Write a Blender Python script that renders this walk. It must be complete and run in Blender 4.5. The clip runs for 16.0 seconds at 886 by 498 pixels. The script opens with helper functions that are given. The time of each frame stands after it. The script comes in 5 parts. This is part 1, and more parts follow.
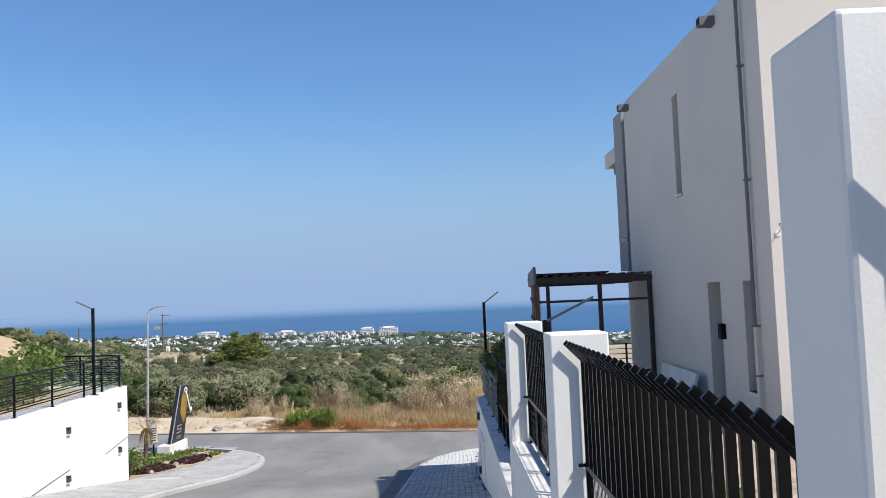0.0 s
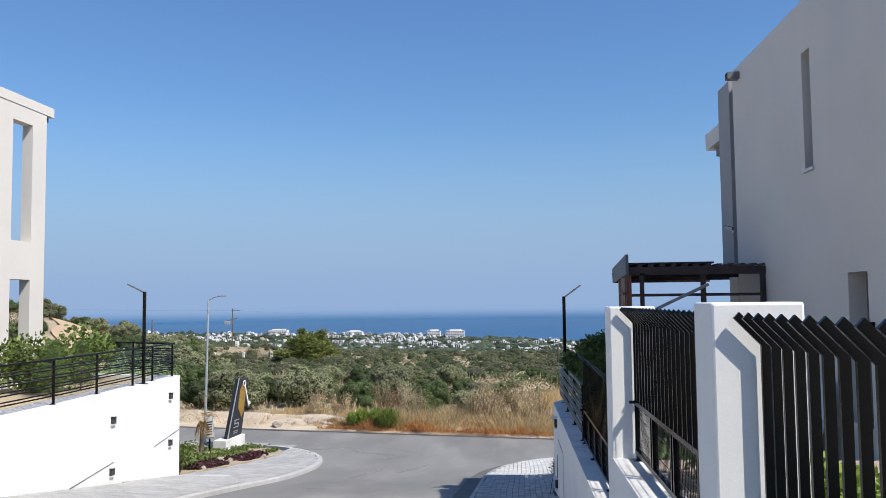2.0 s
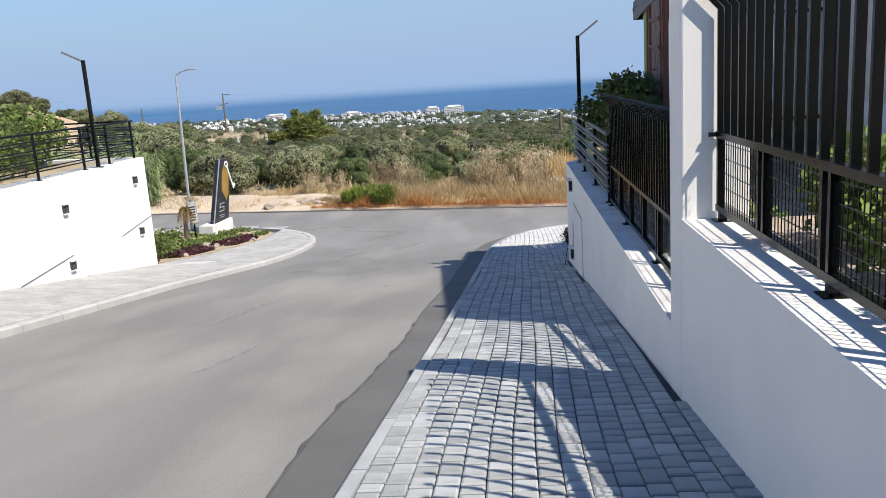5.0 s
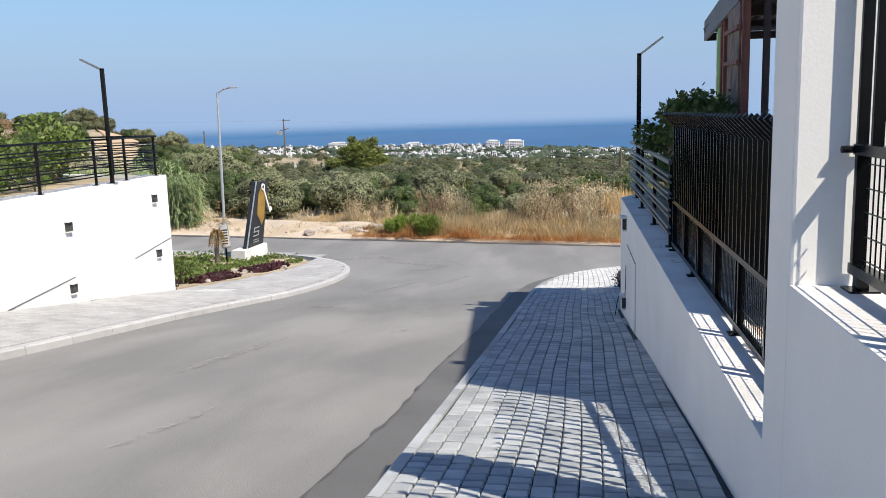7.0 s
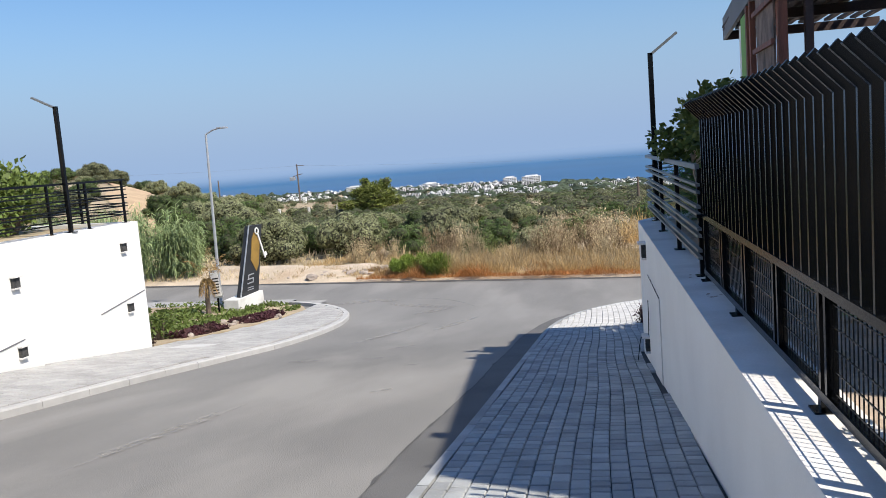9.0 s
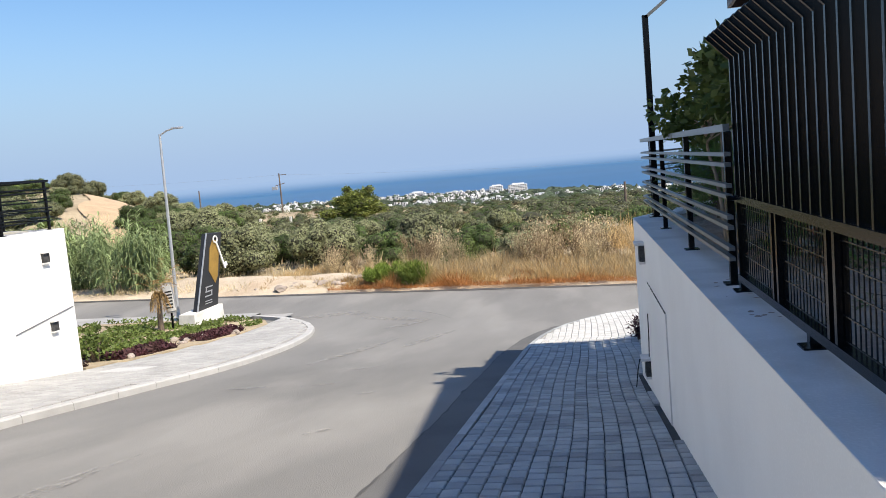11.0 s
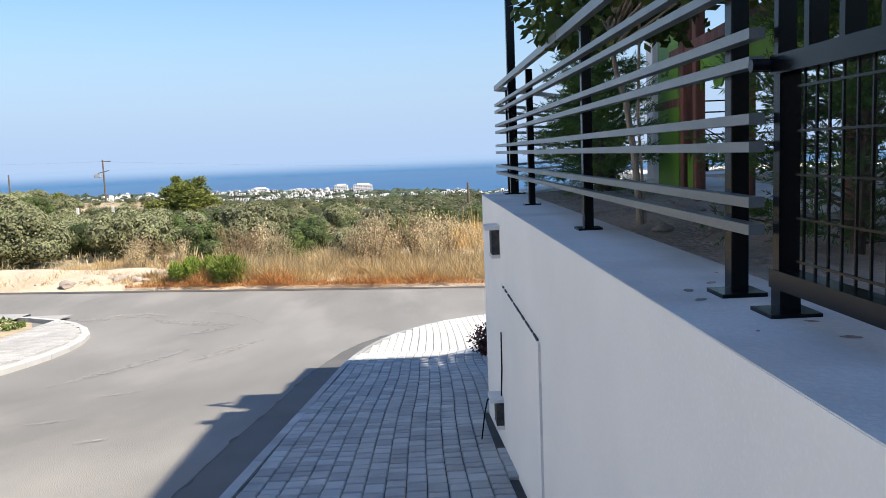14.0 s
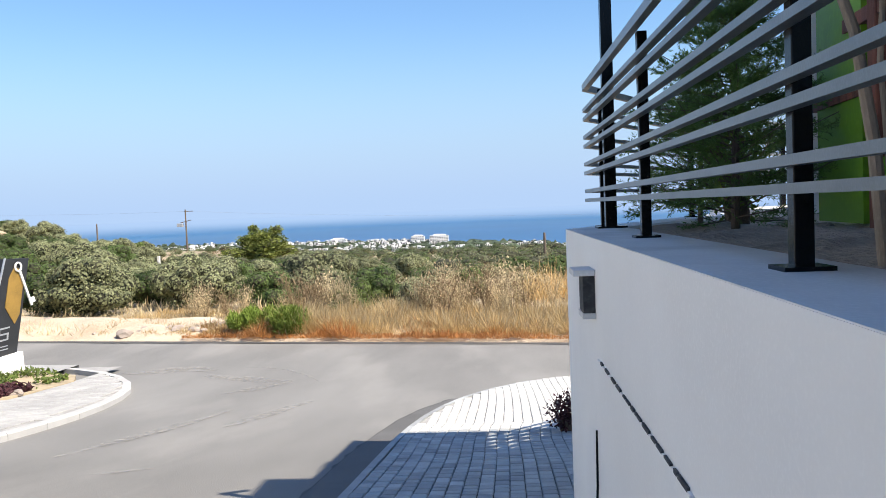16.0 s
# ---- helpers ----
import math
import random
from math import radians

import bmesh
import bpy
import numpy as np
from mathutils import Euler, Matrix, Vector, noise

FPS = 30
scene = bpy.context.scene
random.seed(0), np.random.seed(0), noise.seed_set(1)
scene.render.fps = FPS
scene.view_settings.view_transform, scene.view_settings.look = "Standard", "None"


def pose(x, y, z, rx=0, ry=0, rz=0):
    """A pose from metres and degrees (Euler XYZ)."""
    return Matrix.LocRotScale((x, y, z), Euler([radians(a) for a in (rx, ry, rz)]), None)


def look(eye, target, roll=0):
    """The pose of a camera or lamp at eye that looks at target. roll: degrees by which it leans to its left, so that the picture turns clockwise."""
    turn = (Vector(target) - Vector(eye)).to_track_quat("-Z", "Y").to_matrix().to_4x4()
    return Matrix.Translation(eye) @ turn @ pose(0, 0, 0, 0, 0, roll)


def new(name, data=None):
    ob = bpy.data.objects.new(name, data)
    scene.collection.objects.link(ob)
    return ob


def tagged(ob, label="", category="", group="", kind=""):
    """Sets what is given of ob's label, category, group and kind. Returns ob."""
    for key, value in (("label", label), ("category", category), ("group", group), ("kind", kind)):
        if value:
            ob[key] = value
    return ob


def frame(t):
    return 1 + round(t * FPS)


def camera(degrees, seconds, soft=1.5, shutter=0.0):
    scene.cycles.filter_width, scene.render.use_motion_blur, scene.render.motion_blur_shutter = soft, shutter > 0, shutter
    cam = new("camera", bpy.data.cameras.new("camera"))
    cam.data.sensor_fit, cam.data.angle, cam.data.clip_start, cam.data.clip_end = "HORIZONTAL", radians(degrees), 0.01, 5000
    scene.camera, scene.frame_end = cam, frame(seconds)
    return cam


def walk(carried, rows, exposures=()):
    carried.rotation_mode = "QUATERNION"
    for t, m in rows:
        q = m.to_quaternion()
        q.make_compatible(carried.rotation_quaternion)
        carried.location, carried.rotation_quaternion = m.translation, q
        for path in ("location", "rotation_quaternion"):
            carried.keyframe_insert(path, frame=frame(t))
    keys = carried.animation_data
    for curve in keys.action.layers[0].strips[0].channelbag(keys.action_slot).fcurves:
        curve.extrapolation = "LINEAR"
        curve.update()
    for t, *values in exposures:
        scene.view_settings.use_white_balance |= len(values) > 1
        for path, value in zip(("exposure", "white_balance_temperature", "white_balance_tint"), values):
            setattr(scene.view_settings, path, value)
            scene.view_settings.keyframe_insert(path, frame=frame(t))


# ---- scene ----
cam = camera(56.5, 16.0, soft=0.75)
METRES, EYE, TILT, LEAN, TURN = 16.0, 1.47, -1.06, 0.0, -0.2
ROWS = [
    (0.0, 0.0, 0.0, 0.0, 0.18, 4.37, 2.36),
    (0.5, -0.0026, 0.0318, -0.0045, -0.45, 4.95, 2.47),
    (1.0, -0.0065, 0.0605, -0.01, -1.31, 4.91, 1.52),
    (1.5, -0.0096, 0.0914, -0.012, -0.13, 4.56, 1.15),
    (2.0, -0.0117, 0.1273, -0.0158, 4.82, 4.77, 0.54),
    (2.5, -0.0149, 0.1544, -0.0196, 5.73, 4.51, 0.79),
    (3.0, -0.0177, 0.1813, -0.0245, 7.0, -0.79, 2.49),
    (3.5, -0.0234, 0.2092, -0.0294, 5.07, -9.46, 4.43),
    (6.0, -0.0133, 0.3591, -0.0527, 5.44, -10.77, 2.26),
    (6.5, -0.0104, 0.388, -0.0555, 7.33, -9.1, 1.75),
    (7.0, -0.0066, 0.4196, -0.0593, 8.88, -8.24, 1.57),
    (7.5, -0.0021, 0.4511, -0.063, 9.33, -7.62, 2.22),
    (8.0, -0.0015, 0.4823, -0.0673, 10.67, -6.4, 2.33),
    (8.5, 0.0025, 0.5121, -0.0719, 10.55, -5.73, 3.8),
    (11.0, 0.0029, 0.6727, -0.0938, 9.11, -4.92, 4.85),
    (11.5, 0.0006, 0.7017, -0.0969, 7.25, -4.88, 4.67),
    (12.0, 0.0022, 0.7324, -0.1012, 7.36, -5.08, 4.36),
    (12.5, 0.0005, 0.7664, -0.1058, 8.64, -7.04, 2.27),
    (13.0, 0.0045, 0.8008, -0.1123, 6.76, -7.61, 2.21),
    (13.5, 0.0053, 0.8329, -0.1169, 6.05, -8.24, 1.74),
    (14.0, 0.0106, 0.8679, -0.1214, -1.56, -5.56, 2.33),
    (14.5, 0.01, 0.8973, -0.1257, -2.46, -6.11, 1.8),
    (15.0, 0.0129, 0.9258, -0.1279, -1.93, -6.4, 2.7),
    (15.5, 0.0152, 0.9564, -0.1298, 0.59, -3.62, 2.02),
    (16.0, 0.0161, 0.9859, -0.132, 3.72, -1.81, 2.2),
]
walk(cam, [(t, pose(0, 0, EYE, TILT, LEAN, TURN) @ pose(METRES * x, METRES * y, METRES * z, 90 + pitch, roll, yaw)) for t, x, y, z, yaw, pitch, roll in ROWS],
     [(0.0, 0.34, 6450, 10), (0.5, 0.33, 6450, 10), (1.0, 0.52, 6450, 10), (1.5, 0.42, 6450, 10), (2.0, 0.25, 6400, 10), (2.5, 0.36, 6450, 10), (3.0, 0.34, 6550, 10), (3.5, 0.42, 6700, 10), (6.5, 0.46, 6700, 10), (7.0, 0.46, 6700, 10), (8.5, 0.36, 6650, 10), (11.0, 0.58, 6950, 10), (12.0, 0.62, 7050, 10), (12.5, 0.5, 7100, 10), (13.2, 1.0, 7150, 10), (14.0, 0.84, 7100, 10), (14.5, 0.94, 7150, 10), (15.0, 1.0, 7150, 10), (16.0, 0.86, 7000, 10)])

# ---- sky, sun, exposure ----
SUN_TO = Vector((0.541, -0.316, 0.780)).normalized()
scene.view_settings.exposure = 0.0
world = bpy.data.worlds.new("clear_sky")
scene.world = world
world.use_nodes = True
wn = world.node_tree
sky = wn.nodes.new("ShaderNodeTexSky")
sky.sky_type = "NISHITA"
sky.sun_disc = False
sky.sun_elevation = math.asin(SUN_TO.z)
sky.sun_rotation = math.atan2(SUN_TO.x, SUN_TO.y)
sky.altitude = 0
sky.air_density = 1.5
sky.dust_density = 0.0
sky.ozone_density = 10.0
wn.nodes["Background"].inputs["Strength"].default_value = 0.094
clear = wn.nodes.new("ShaderNodeMix")
clear.data_type, clear.blend_type = "RGBA", "MULTIPLY"
clear.inputs[0].default_value = 1.0
clear.inputs[7].default_value = (0.89, 0.968, 1.11, 1)
wn.links.new(sky.outputs["Color"], clear.inputs[6])
wn.links.new(clear.outputs[2], wn.nodes["Background"].inputs["Color"])
sun_data = bpy.data.lights.new("sun", "SUN")
sun_data.energy = 5.0
sun_data.angle = radians(0.5)
sun_data.color = (1.0, 0.94, 0.85)
sun = new("sun", sun_data)
sun.matrix_world = look(SUN_TO * 80, (0, 0, 0))


# ---- materials ----
def material(name, base, rough=0.8, metal=0.0, vary=0.12, scale=6.0, fine=60.0, bump=0.15, island=0.0, obj=0.0, spec=0.5, second=None, second_scale=1.2, second_amount=0.5, stretch=None, depth=0.01):
    """A surface with a broad and a fine variation of its base colour, and fine relief."""
    m = bpy.data.materials.new(name)
    m.use_nodes = True
    t = m.node_tree
    n, l = t.nodes, t.links
    p = n["Principled BSDF"]
    p.inputs["Roughness"].default_value = rough
    p.inputs["Metallic"].default_value = metal
    p.inputs["Specular IOR Level"].default_value = spec
    co = n.new("ShaderNodeTexCoord")
    src = co.outputs["Object"]
    if stretch:
        mp = n.new("ShaderNodeMapping")
        mp.inputs["Scale"].default_value = stretch
        l.new(src, mp.inputs["Vector"])
        src = mp.outputs["Vector"]

    def noise_tex(s, detail):
        k = n.new("ShaderNodeTexNoise")
        k.inputs["Scale"].default_value = s
        k.inputs["Detail"].default_value = detail
        l.new(src, k.inputs["Vector"])
        return k.outputs["Fac"]

    def blend(a, b, fac, kind="MIX"):
        x = n.new("ShaderNodeMix")
        x.data_type, x.blend_type = "RGBA", kind
        for sock, v in ((x.inputs[0], fac), (x.inputs[6], a), (x.inputs[7], b)):
            if hasattr(v, "is_output"):
                l.new(v, sock)
            else:
                sock.default_value = v if not isinstance(v, tuple) or len(v) == 4 else (*v, 1)
        return x.outputs[2]

    def ramp(fac, lo, hi, a=0.0, b=1.0):
        r = n.new("ShaderNodeMapRange")
        r.inputs["From Min"].default_value, r.inputs["From Max"].default_value = lo, hi
        r.inputs["To Min"].default_value, r.inputs["To Max"].default_value = a, b
        l.new(fac, r.inputs["Value"])
        return r.outputs["Result"]

    broad, small = noise_tex(scale, 4), noise_tex(fine, 3)
    col = blend(tuple(base), tuple(c * (1 - 2 * vary) for c in base), ramp(broad, 0.35, 0.7))
    col = blend(col, tuple(min(1, c * (1 + 1.2 * vary)) for c in base), ramp(small, 0.5, 0.8, 0, 0.7))
    if second:
        col = blend(col, tuple(second), ramp(noise_tex(second_scale, 5), 0.5, 0.68, 0, second_amount))
    if island or obj:
        g = n.new("ShaderNodeNewGeometry") if island else n.new("ShaderNodeObjectInfo")
        f = g.outputs["Random Per Island"] if island else g.outputs["Random"]
        amt = island or obj
        hsv = n.new("ShaderNodeHueSaturation")
        l.new(ramp(f, 0, 1, 1 - amt, 1 + amt), hsv.inputs["Value"])
        l.new(col, hsv.inputs["Color"])
        col = hsv.outputs["Color"]
    l.new(col, p.inputs["Base Color"])
    if bump:
        b = n.new("ShaderNodeBump")
        b.inputs["Strength"].default_value = bump
        b.inputs["Distance"].default_value = depth
        l.new(small, b.inputs["Height"])
        l.new(b.outputs["Normal"], p.inputs["Normal"])
    return m


PLASTER = material("white_plaster", (0.83, 0.815, 0.77), 0.9, vary=0.035, scale=1.3, fine=90, bump=0.14, second=(0.75, 0.735, 0.69), second_scale=0.8, second_amount=0.4, depth=0.004)
HOUSE = material("house_render", (0.66, 0.615, 0.555), 0.92, vary=0.03, scale=0.7, fine=110, bump=0.2, second=(0.58, 0.55, 0.52), second_scale=0.4, second_amount=0.4, depth=0.004)
LEDGE = material("ledge_concrete", (0.72, 0.705, 0.67), 0.9, vary=0.07, scale=2.5, fine=70, bump=0.3, second=(0.50, 0.48, 0.44), second_scale=2.2, second_amount=0.6, depth=0.005)
ASPHALT = material("asphalt", (0.22, 0.212, 0.196), 0.88, vary=0.16, scale=0.5, fine=140, bump=0.6, second=(0.31, 0.295, 0.268), second_scale=0.6, second_amount=0.5, stretch=(1, 0.3, 1), depth=0.006)
DUST = material("road_dust", (0.36, 0.342, 0.31), 0.95, vary=0.15, scale=2, fine=60, bump=0.0)
dn_ = DUST.node_tree.nodes
worn = dn_.new("ShaderNodeTexNoise")
worn.inputs["Scale"].default_value, worn.inputs["Detail"].default_value = 7.0, 6.0
worn_ramp = dn_.new("ShaderNodeMapRange")
worn_ramp.inputs["From Min"].default_value, worn_ramp.inputs["From Max"].default_value, worn_ramp.inputs["To Max"].default_value = 0.40, 0.72, 0.75
worn_place = dn_.new("ShaderNodeTexCoord")
DUST.node_tree.links.new(worn_place.outputs["Object"], worn.inputs["Vector"])
DUST.node_tree.links.new(worn.outputs["Fac"], worn_ramp.inputs["Value"])
DUST.node_tree.links.new(worn_ramp.outputs["Result"], dn_["Principled BSDF"].inputs["Alpha"])
# newer asphalt, made extra dark to deepen the shadow lying on it
PATCH = material("asphalt_patch", (0.125, 0.122, 0.116), 0.88, vary=0.14, scale=0.9, fine=130, bump=0.6, depth=0.006)
SEAM = material("asphalt_seam", (0.085, 0.083, 0.08), 0.85, vary=0.15, scale=3, fine=90, bump=0.5)
PAVER = material("grey_paver", (0.36, 0.372, 0.368), 0.85, vary=0.14, scale=3, fine=120, bump=0.4, obj=0.2, depth=0.004)
PAVER_JOINED = material("grey_paver_rest", (0.36, 0.372, 0.368), 0.85, vary=0.14, scale=3, fine=120, bump=0.4, island=0.2, depth=0.004)
PAVER_WEST = material("weathered_pale_paver", (0.40, 0.392, 0.372), 0.88, vary=0.12, scale=1.2, fine=90, bump=0.3, island=0.1, second=(0.33, 0.32, 0.30), second_scale=0.7, depth=0.004)
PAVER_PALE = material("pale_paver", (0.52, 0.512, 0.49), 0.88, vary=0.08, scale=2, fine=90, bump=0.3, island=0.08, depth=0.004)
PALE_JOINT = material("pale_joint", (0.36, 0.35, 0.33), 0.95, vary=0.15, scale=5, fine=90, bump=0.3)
JOINT = material("sand_joint", (0.055, 0.054, 0.052), 0.95, vary=0.2, scale=5, fine=90, bump=0.3)
KERB = material("kerb_concrete", (0.45, 0.44, 0.42), 0.88, vary=0.08, scale=2.5, fine=80, bump=0.3, obj=0.06, second=(0.48, 0.47, 0.45), second_scale=2, second_amount=0.4)
BLACK = material("black_painted_steel", (0.0045, 0.005, 0.0058), 0.24, vary=0.2, scale=8, fine=120, bump=0.02, spec=0.2)
GREYSTEEL = material("grey_painted_steel", (0.15, 0.165, 0.17), 0.35, vary=0.12, scale=6, fine=120, bump=0.05)
GALV = material("galvanised_steel", (0.55, 0.56, 0.57), 0.5, 0.6, vary=0.1, scale=5, fine=90, bump=0.05)
SOIL = material("garden_soil", (0.48, 0.375, 0.285), 0.95, vary=0.25, scale=2.5, fine=35, bump=0.9, second=(0.46, 0.39, 0.31), second_scale=3, depth=0.03)
EARTH = material("dry_earth", (0.42, 0.335, 0.22), 0.95, vary=0.18, scale=0.25, fine=3.0, bump=0.8, second=(0.23, 0.19, 0.11), second_scale=0.09, second_amount=0.8, depth=0.1)
ROCK = material("rock", (0.36, 0.30, 0.25), 0.9, vary=0.2, scale=4, fine=40, bump=0.6, obj=0.15)
DARKGLASS = material("dark_window_glass", (0.02, 0.024, 0.028), 0.08, vary=0.05, scale=2, fine=10, bump=0.0)
WOOD = material("red_brown_wood", (0.22, 0.08, 0.05), 0.7, vary=0.25, scale=3, fine=40, bump=0.3, stretch=(6, 6, 0.6), second=(0.07, 0.035, 0.025), second_scale=1.5)
GREEN = material("green_board", (0.14, 0.33, 0.015), 0.6, vary=0.1, scale=2, fine=30, bump=0.1)
DARKWOOD = material("dark_pergola_wood", (0.055, 0.032, 0.028), 0.7, vary=0.2, scale=4, fine=40, bump=0.3)
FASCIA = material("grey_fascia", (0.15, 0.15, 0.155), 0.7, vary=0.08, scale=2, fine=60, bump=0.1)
DARK_GAP = material("dark_gap", (0.07, 0.068, 0.065), 0.9, vary=0.4, scale=9, fine=40, bump=0.2)


# ---- building helpers ----
def thing(name, label, category, group="", at=(0, 0, 0), kind=""):
    ob = new(name)
    ob.empty_display_size = 0.2
    ob.location = at
    return tagged(ob, label, category, group, kind)


def finish(bm, name, mat, smooth=False):
    me = bpy.data.meshes.new(name)
    if smooth:
        for f in bm.faces:
            f.smooth = True
    bm.to_mesh(me)
    bm.free()
    me.materials.append(mat)
    return me


def part(name, bm, mat, parent, label="", smooth=False):
    """Links a bmesh, in world metres, as one mesh under a thing or a part."""
    ob = new(name, finish(bm, name, mat, smooth))
    ob.parent = parent
    if parent is not None:
        p = parent
        off = Vector((0, 0, 0))
        while p is not None:
            off += p.location
            p = p.parent
        ob.location = -off
    if label:
        ob["label"] = label
    return ob


def solid(name, bm, mat, label, category, kind="", group="", smooth=False):
    return tagged(new(name, finish(bm, name, mat, smooth)), label, category, group, kind)


def box(bm, x0, x1, y0, y1, z0, z1, bevel=0.0):
    vs = bmesh.ops.create_cube(bm, size=1)["verts"]
    for v in vs:
        v.co = Vector((x0 + (v.co.x + 0.5) * (x1 - x0), y0 + (v.co.y + 0.5) * (y1 - y0), z0 + (v.co.z + 0.5) * (z1 - z0)))
    if bevel:
        es = list({e for v in vs for e in v.link_edges})
        bmesh.ops.bevel(bm, geom=es, offset=bevel, segments=2, affect="EDGES", profile=0.5)
    return bm


def bar(bm, a, b, w, h, up=(0, 0, 1)):
    """A rectangular bar from a to b; w across, h along up."""
    a, b, up = Vector(a), Vector(b), Vector(up)
    d = (b - a).normalized()
    s = d.cross(up)
    if s.length < 1e-4:
        s = d.cross(Vector((1, 0, 0)))
    s.normalize()
    u = s.cross(d).normalized()
    q = [s * w / 2 * i + u * h / 2 * j for i, j in ((-1, -1), (1, -1), (1, 1), (-1, 1))]
    lo = [bm.verts.new(a + k) for k in q]
    hi = [bm.verts.new(b + k) for k in q]
    for i in range(4):
        bm.faces.new((lo[i], lo[(i + 1) % 4], hi[(i + 1) % 4], hi[i]))
    bm.faces.new(lo[::-1])
    bm.faces.new(hi)
    return bm


def tube(bm, pts, radii, sides=8, cap=True):
    """A round limb through pts."""
    rings = []
    for i, p in enumerate(pts):
        p = Vector(p)
        d = Vector(pts[min(i + 1, len(pts) - 1)]) - Vector(pts[max(i - 1, 0)])
        q = d.to_track_quat("Z", "Y")
        r = radii[i] if isinstance(radii, (list, tuple)) else radii
        rings.append([bm.verts.new(p + q @ Vector((r * math.cos(6.2832 * k / sides), r * math.sin(6.2832 * k / sides), 0))) for k in range(sides)])
    for a, b in zip(rings, rings[1:]):
        for k in range(sides):
            bm.faces.new((a[k], a[(k + 1) % sides], b[(k + 1) % sides], b[k]))
    if cap:
        bm.faces.new(rings[0][::-1])
        bm.faces.new(rings[-1])
    return bm


def prism(bm, outline, axis, lo, hi):
    """An outline of (a, b) pairs pushed along an axis: 'x' takes (y, z), 'y' takes (x, z), 'z' takes (x, y)."""
    def at(p, v):
        return {"x": (v, p[0], p[1]), "y": (p[0], v, p[1]), "z": (p[0], p[1], v)}[axis]
    a = [bm.verts.new(at(p, lo)) for p in outline]
    b = [bm.verts.new(at(p, hi)) for p in outline]
    n = len(outline)
    bm.faces.new(a)
    bm.faces.new(b)
    for i in range(n):
        bm.faces.new((a[i], a[(i + 1) % n], b[(i + 1) % n], b[i]))
    bmesh.ops.recalc_face_normals(bm, faces=bm.faces[:])
    return bm


def step_between(points, v):
    """The value at v on a line through (v, value) points."""
    if v <= points[0][0]:
        return points[0][1]
    for (a, p), (b, q) in zip(points, points[1:]):
        if v <= b:
            return p + (q - p) * (v - a) / (b - a)
    return points[-1][1]


def street_z(y):
    """Height of the pavement: a steady fall that eases out at the junction."""
    if y < 24:
        return -0.10 - 0.1405 * y
    u = min(y, 38) - 24
    return -0.10 - 0.1405 * 24 - 0.1405 * (u - u * u / 28)


def far_edge(x):
    """The cross road's far edge."""
    return 37.55 - 0.2 * x - 0.0006 * x * x if x < 0 else 37.55 - 0.2 * x


def near_edge(x):
    return 31.75 - 0.22 * x if x > 0 else 33.0 - 0.2 * x


def land_z(x, y):
    """The land beyond the junction: a gentle fall, a hill to the west, then the long slope to the coastal plain."""
    e = far_edge(max(-60, min(60, x)))
    z = street_z(y)
    if y > e:
        d = y - e
        z = -4.45 + 0.12 * min(1, d / 1.5) - 0.036 * min(d, 125)
        if d > 125:
            z -= 0.070 * (min(d, 1150) - 125)
        z += 0.25 * noise.noise(Vector((x * 0.11, y * 0.11, 0))) * min(1, d / 4)
    west = max(0.0, min(1.0, (-x / max(20.0, y - 12) - 0.40) / 0.30))
    reach = max(0.0, min(1.0, (y - 52) / 58)) * max(0.0, min(1.0, (185 - y) / 60))
    west = west * west * (3 - 2 * west)
    reach = reach * reach * (3 - 2 * reach)
    knoll = 1.6 * math.exp(-((x + 51.5) ** 2 + (y - 150) ** 2) / 300)
    return z + 7.0 * west * reach + knoll - min(5.0, max(0.0, y - coast(x)) * 0.05)


def coast(x):
    """The shoreline, which runs away to the west."""
    return min(3000, 1990 - 0.45 * (x + 130)) if x < -130 else max(1450, 1990 - 1.3 * (x + 130))


def shore(r):
    """The shoreline's distance along a line of sight that leaves to the east by r."""
    return min(2950, 1931 / (1 + 0.45 * r)) if r < -0.065 else max(1480, 1821 / (1 + 1.3 * r))



# ---- ground, road, pavements ----
KERB_R = [(-40, -1.5), (7, -1.25), (16, -1.10), (25.2, -1.0), (26.2, -0.94), (27.6, -0.78), (28.8, -0.5), (29.8, -0.1), (30.6, 0.42), (31.2, 1.0), (31.5, 1.7), (31.62, 2.6)]
KERB_L = [(-40, -6.95), (20, -6.85), (22.5, -6.68), (25, -6.5), (28.2, -6.46), (29.8, -6.58), (31, -6.8), (32, -7.15), (33, -7.75), (33.8, -8.5), (34.4, -9.3), (34.8, -10.2)]
LEDGES = [(-12.0, 1.5, 0.42), (1.5, 10.25, -0.31), (10.25, 21.05, -1.102)]

bm = bmesh.new()
xs = sorted(set([-2600, -2000, -1500, -1100, -800, -600, -450, -330, -240, -180, -140] + [-120 + 4 * i for i in range(56)] + [110, 130, 160, 200, 260, 330, 450, 600, 800, 1100, 1500]))
ys = [-60, -45, -30, -20, -10, 0, 8, 14, 20, 26, 30] + [33 + 1.5 * i for i in range(34)] + [84 + 5 * i for i in range(24)] + [210, 240, 280, 330, 400, 500, 620, 760, 900, 1050, 1200, 1300, 1400, 1500, 1600, 1700, 1800, 1950, 2100, 2250, 2400, 2550, 2700, 2850, 3000, 3150]
grid = [[bm.verts.new((x, y, land_z(x, y) - (0.45 if y < far_edge(max(-60, min(60, x))) + 1.2 else 0.0))) for x in xs] for y in ys]
for j in range(len(ys) - 1):
    for i in range(len(xs) - 1):
        bm.faces.new((grid[j][i], grid[j][i + 1], grid[j + 1][i + 1], grid[j + 1][i]))
solid("ground", bm, EARTH, "dry sandy earth falling away towards the coast", "ground", "structure", smooth=True)

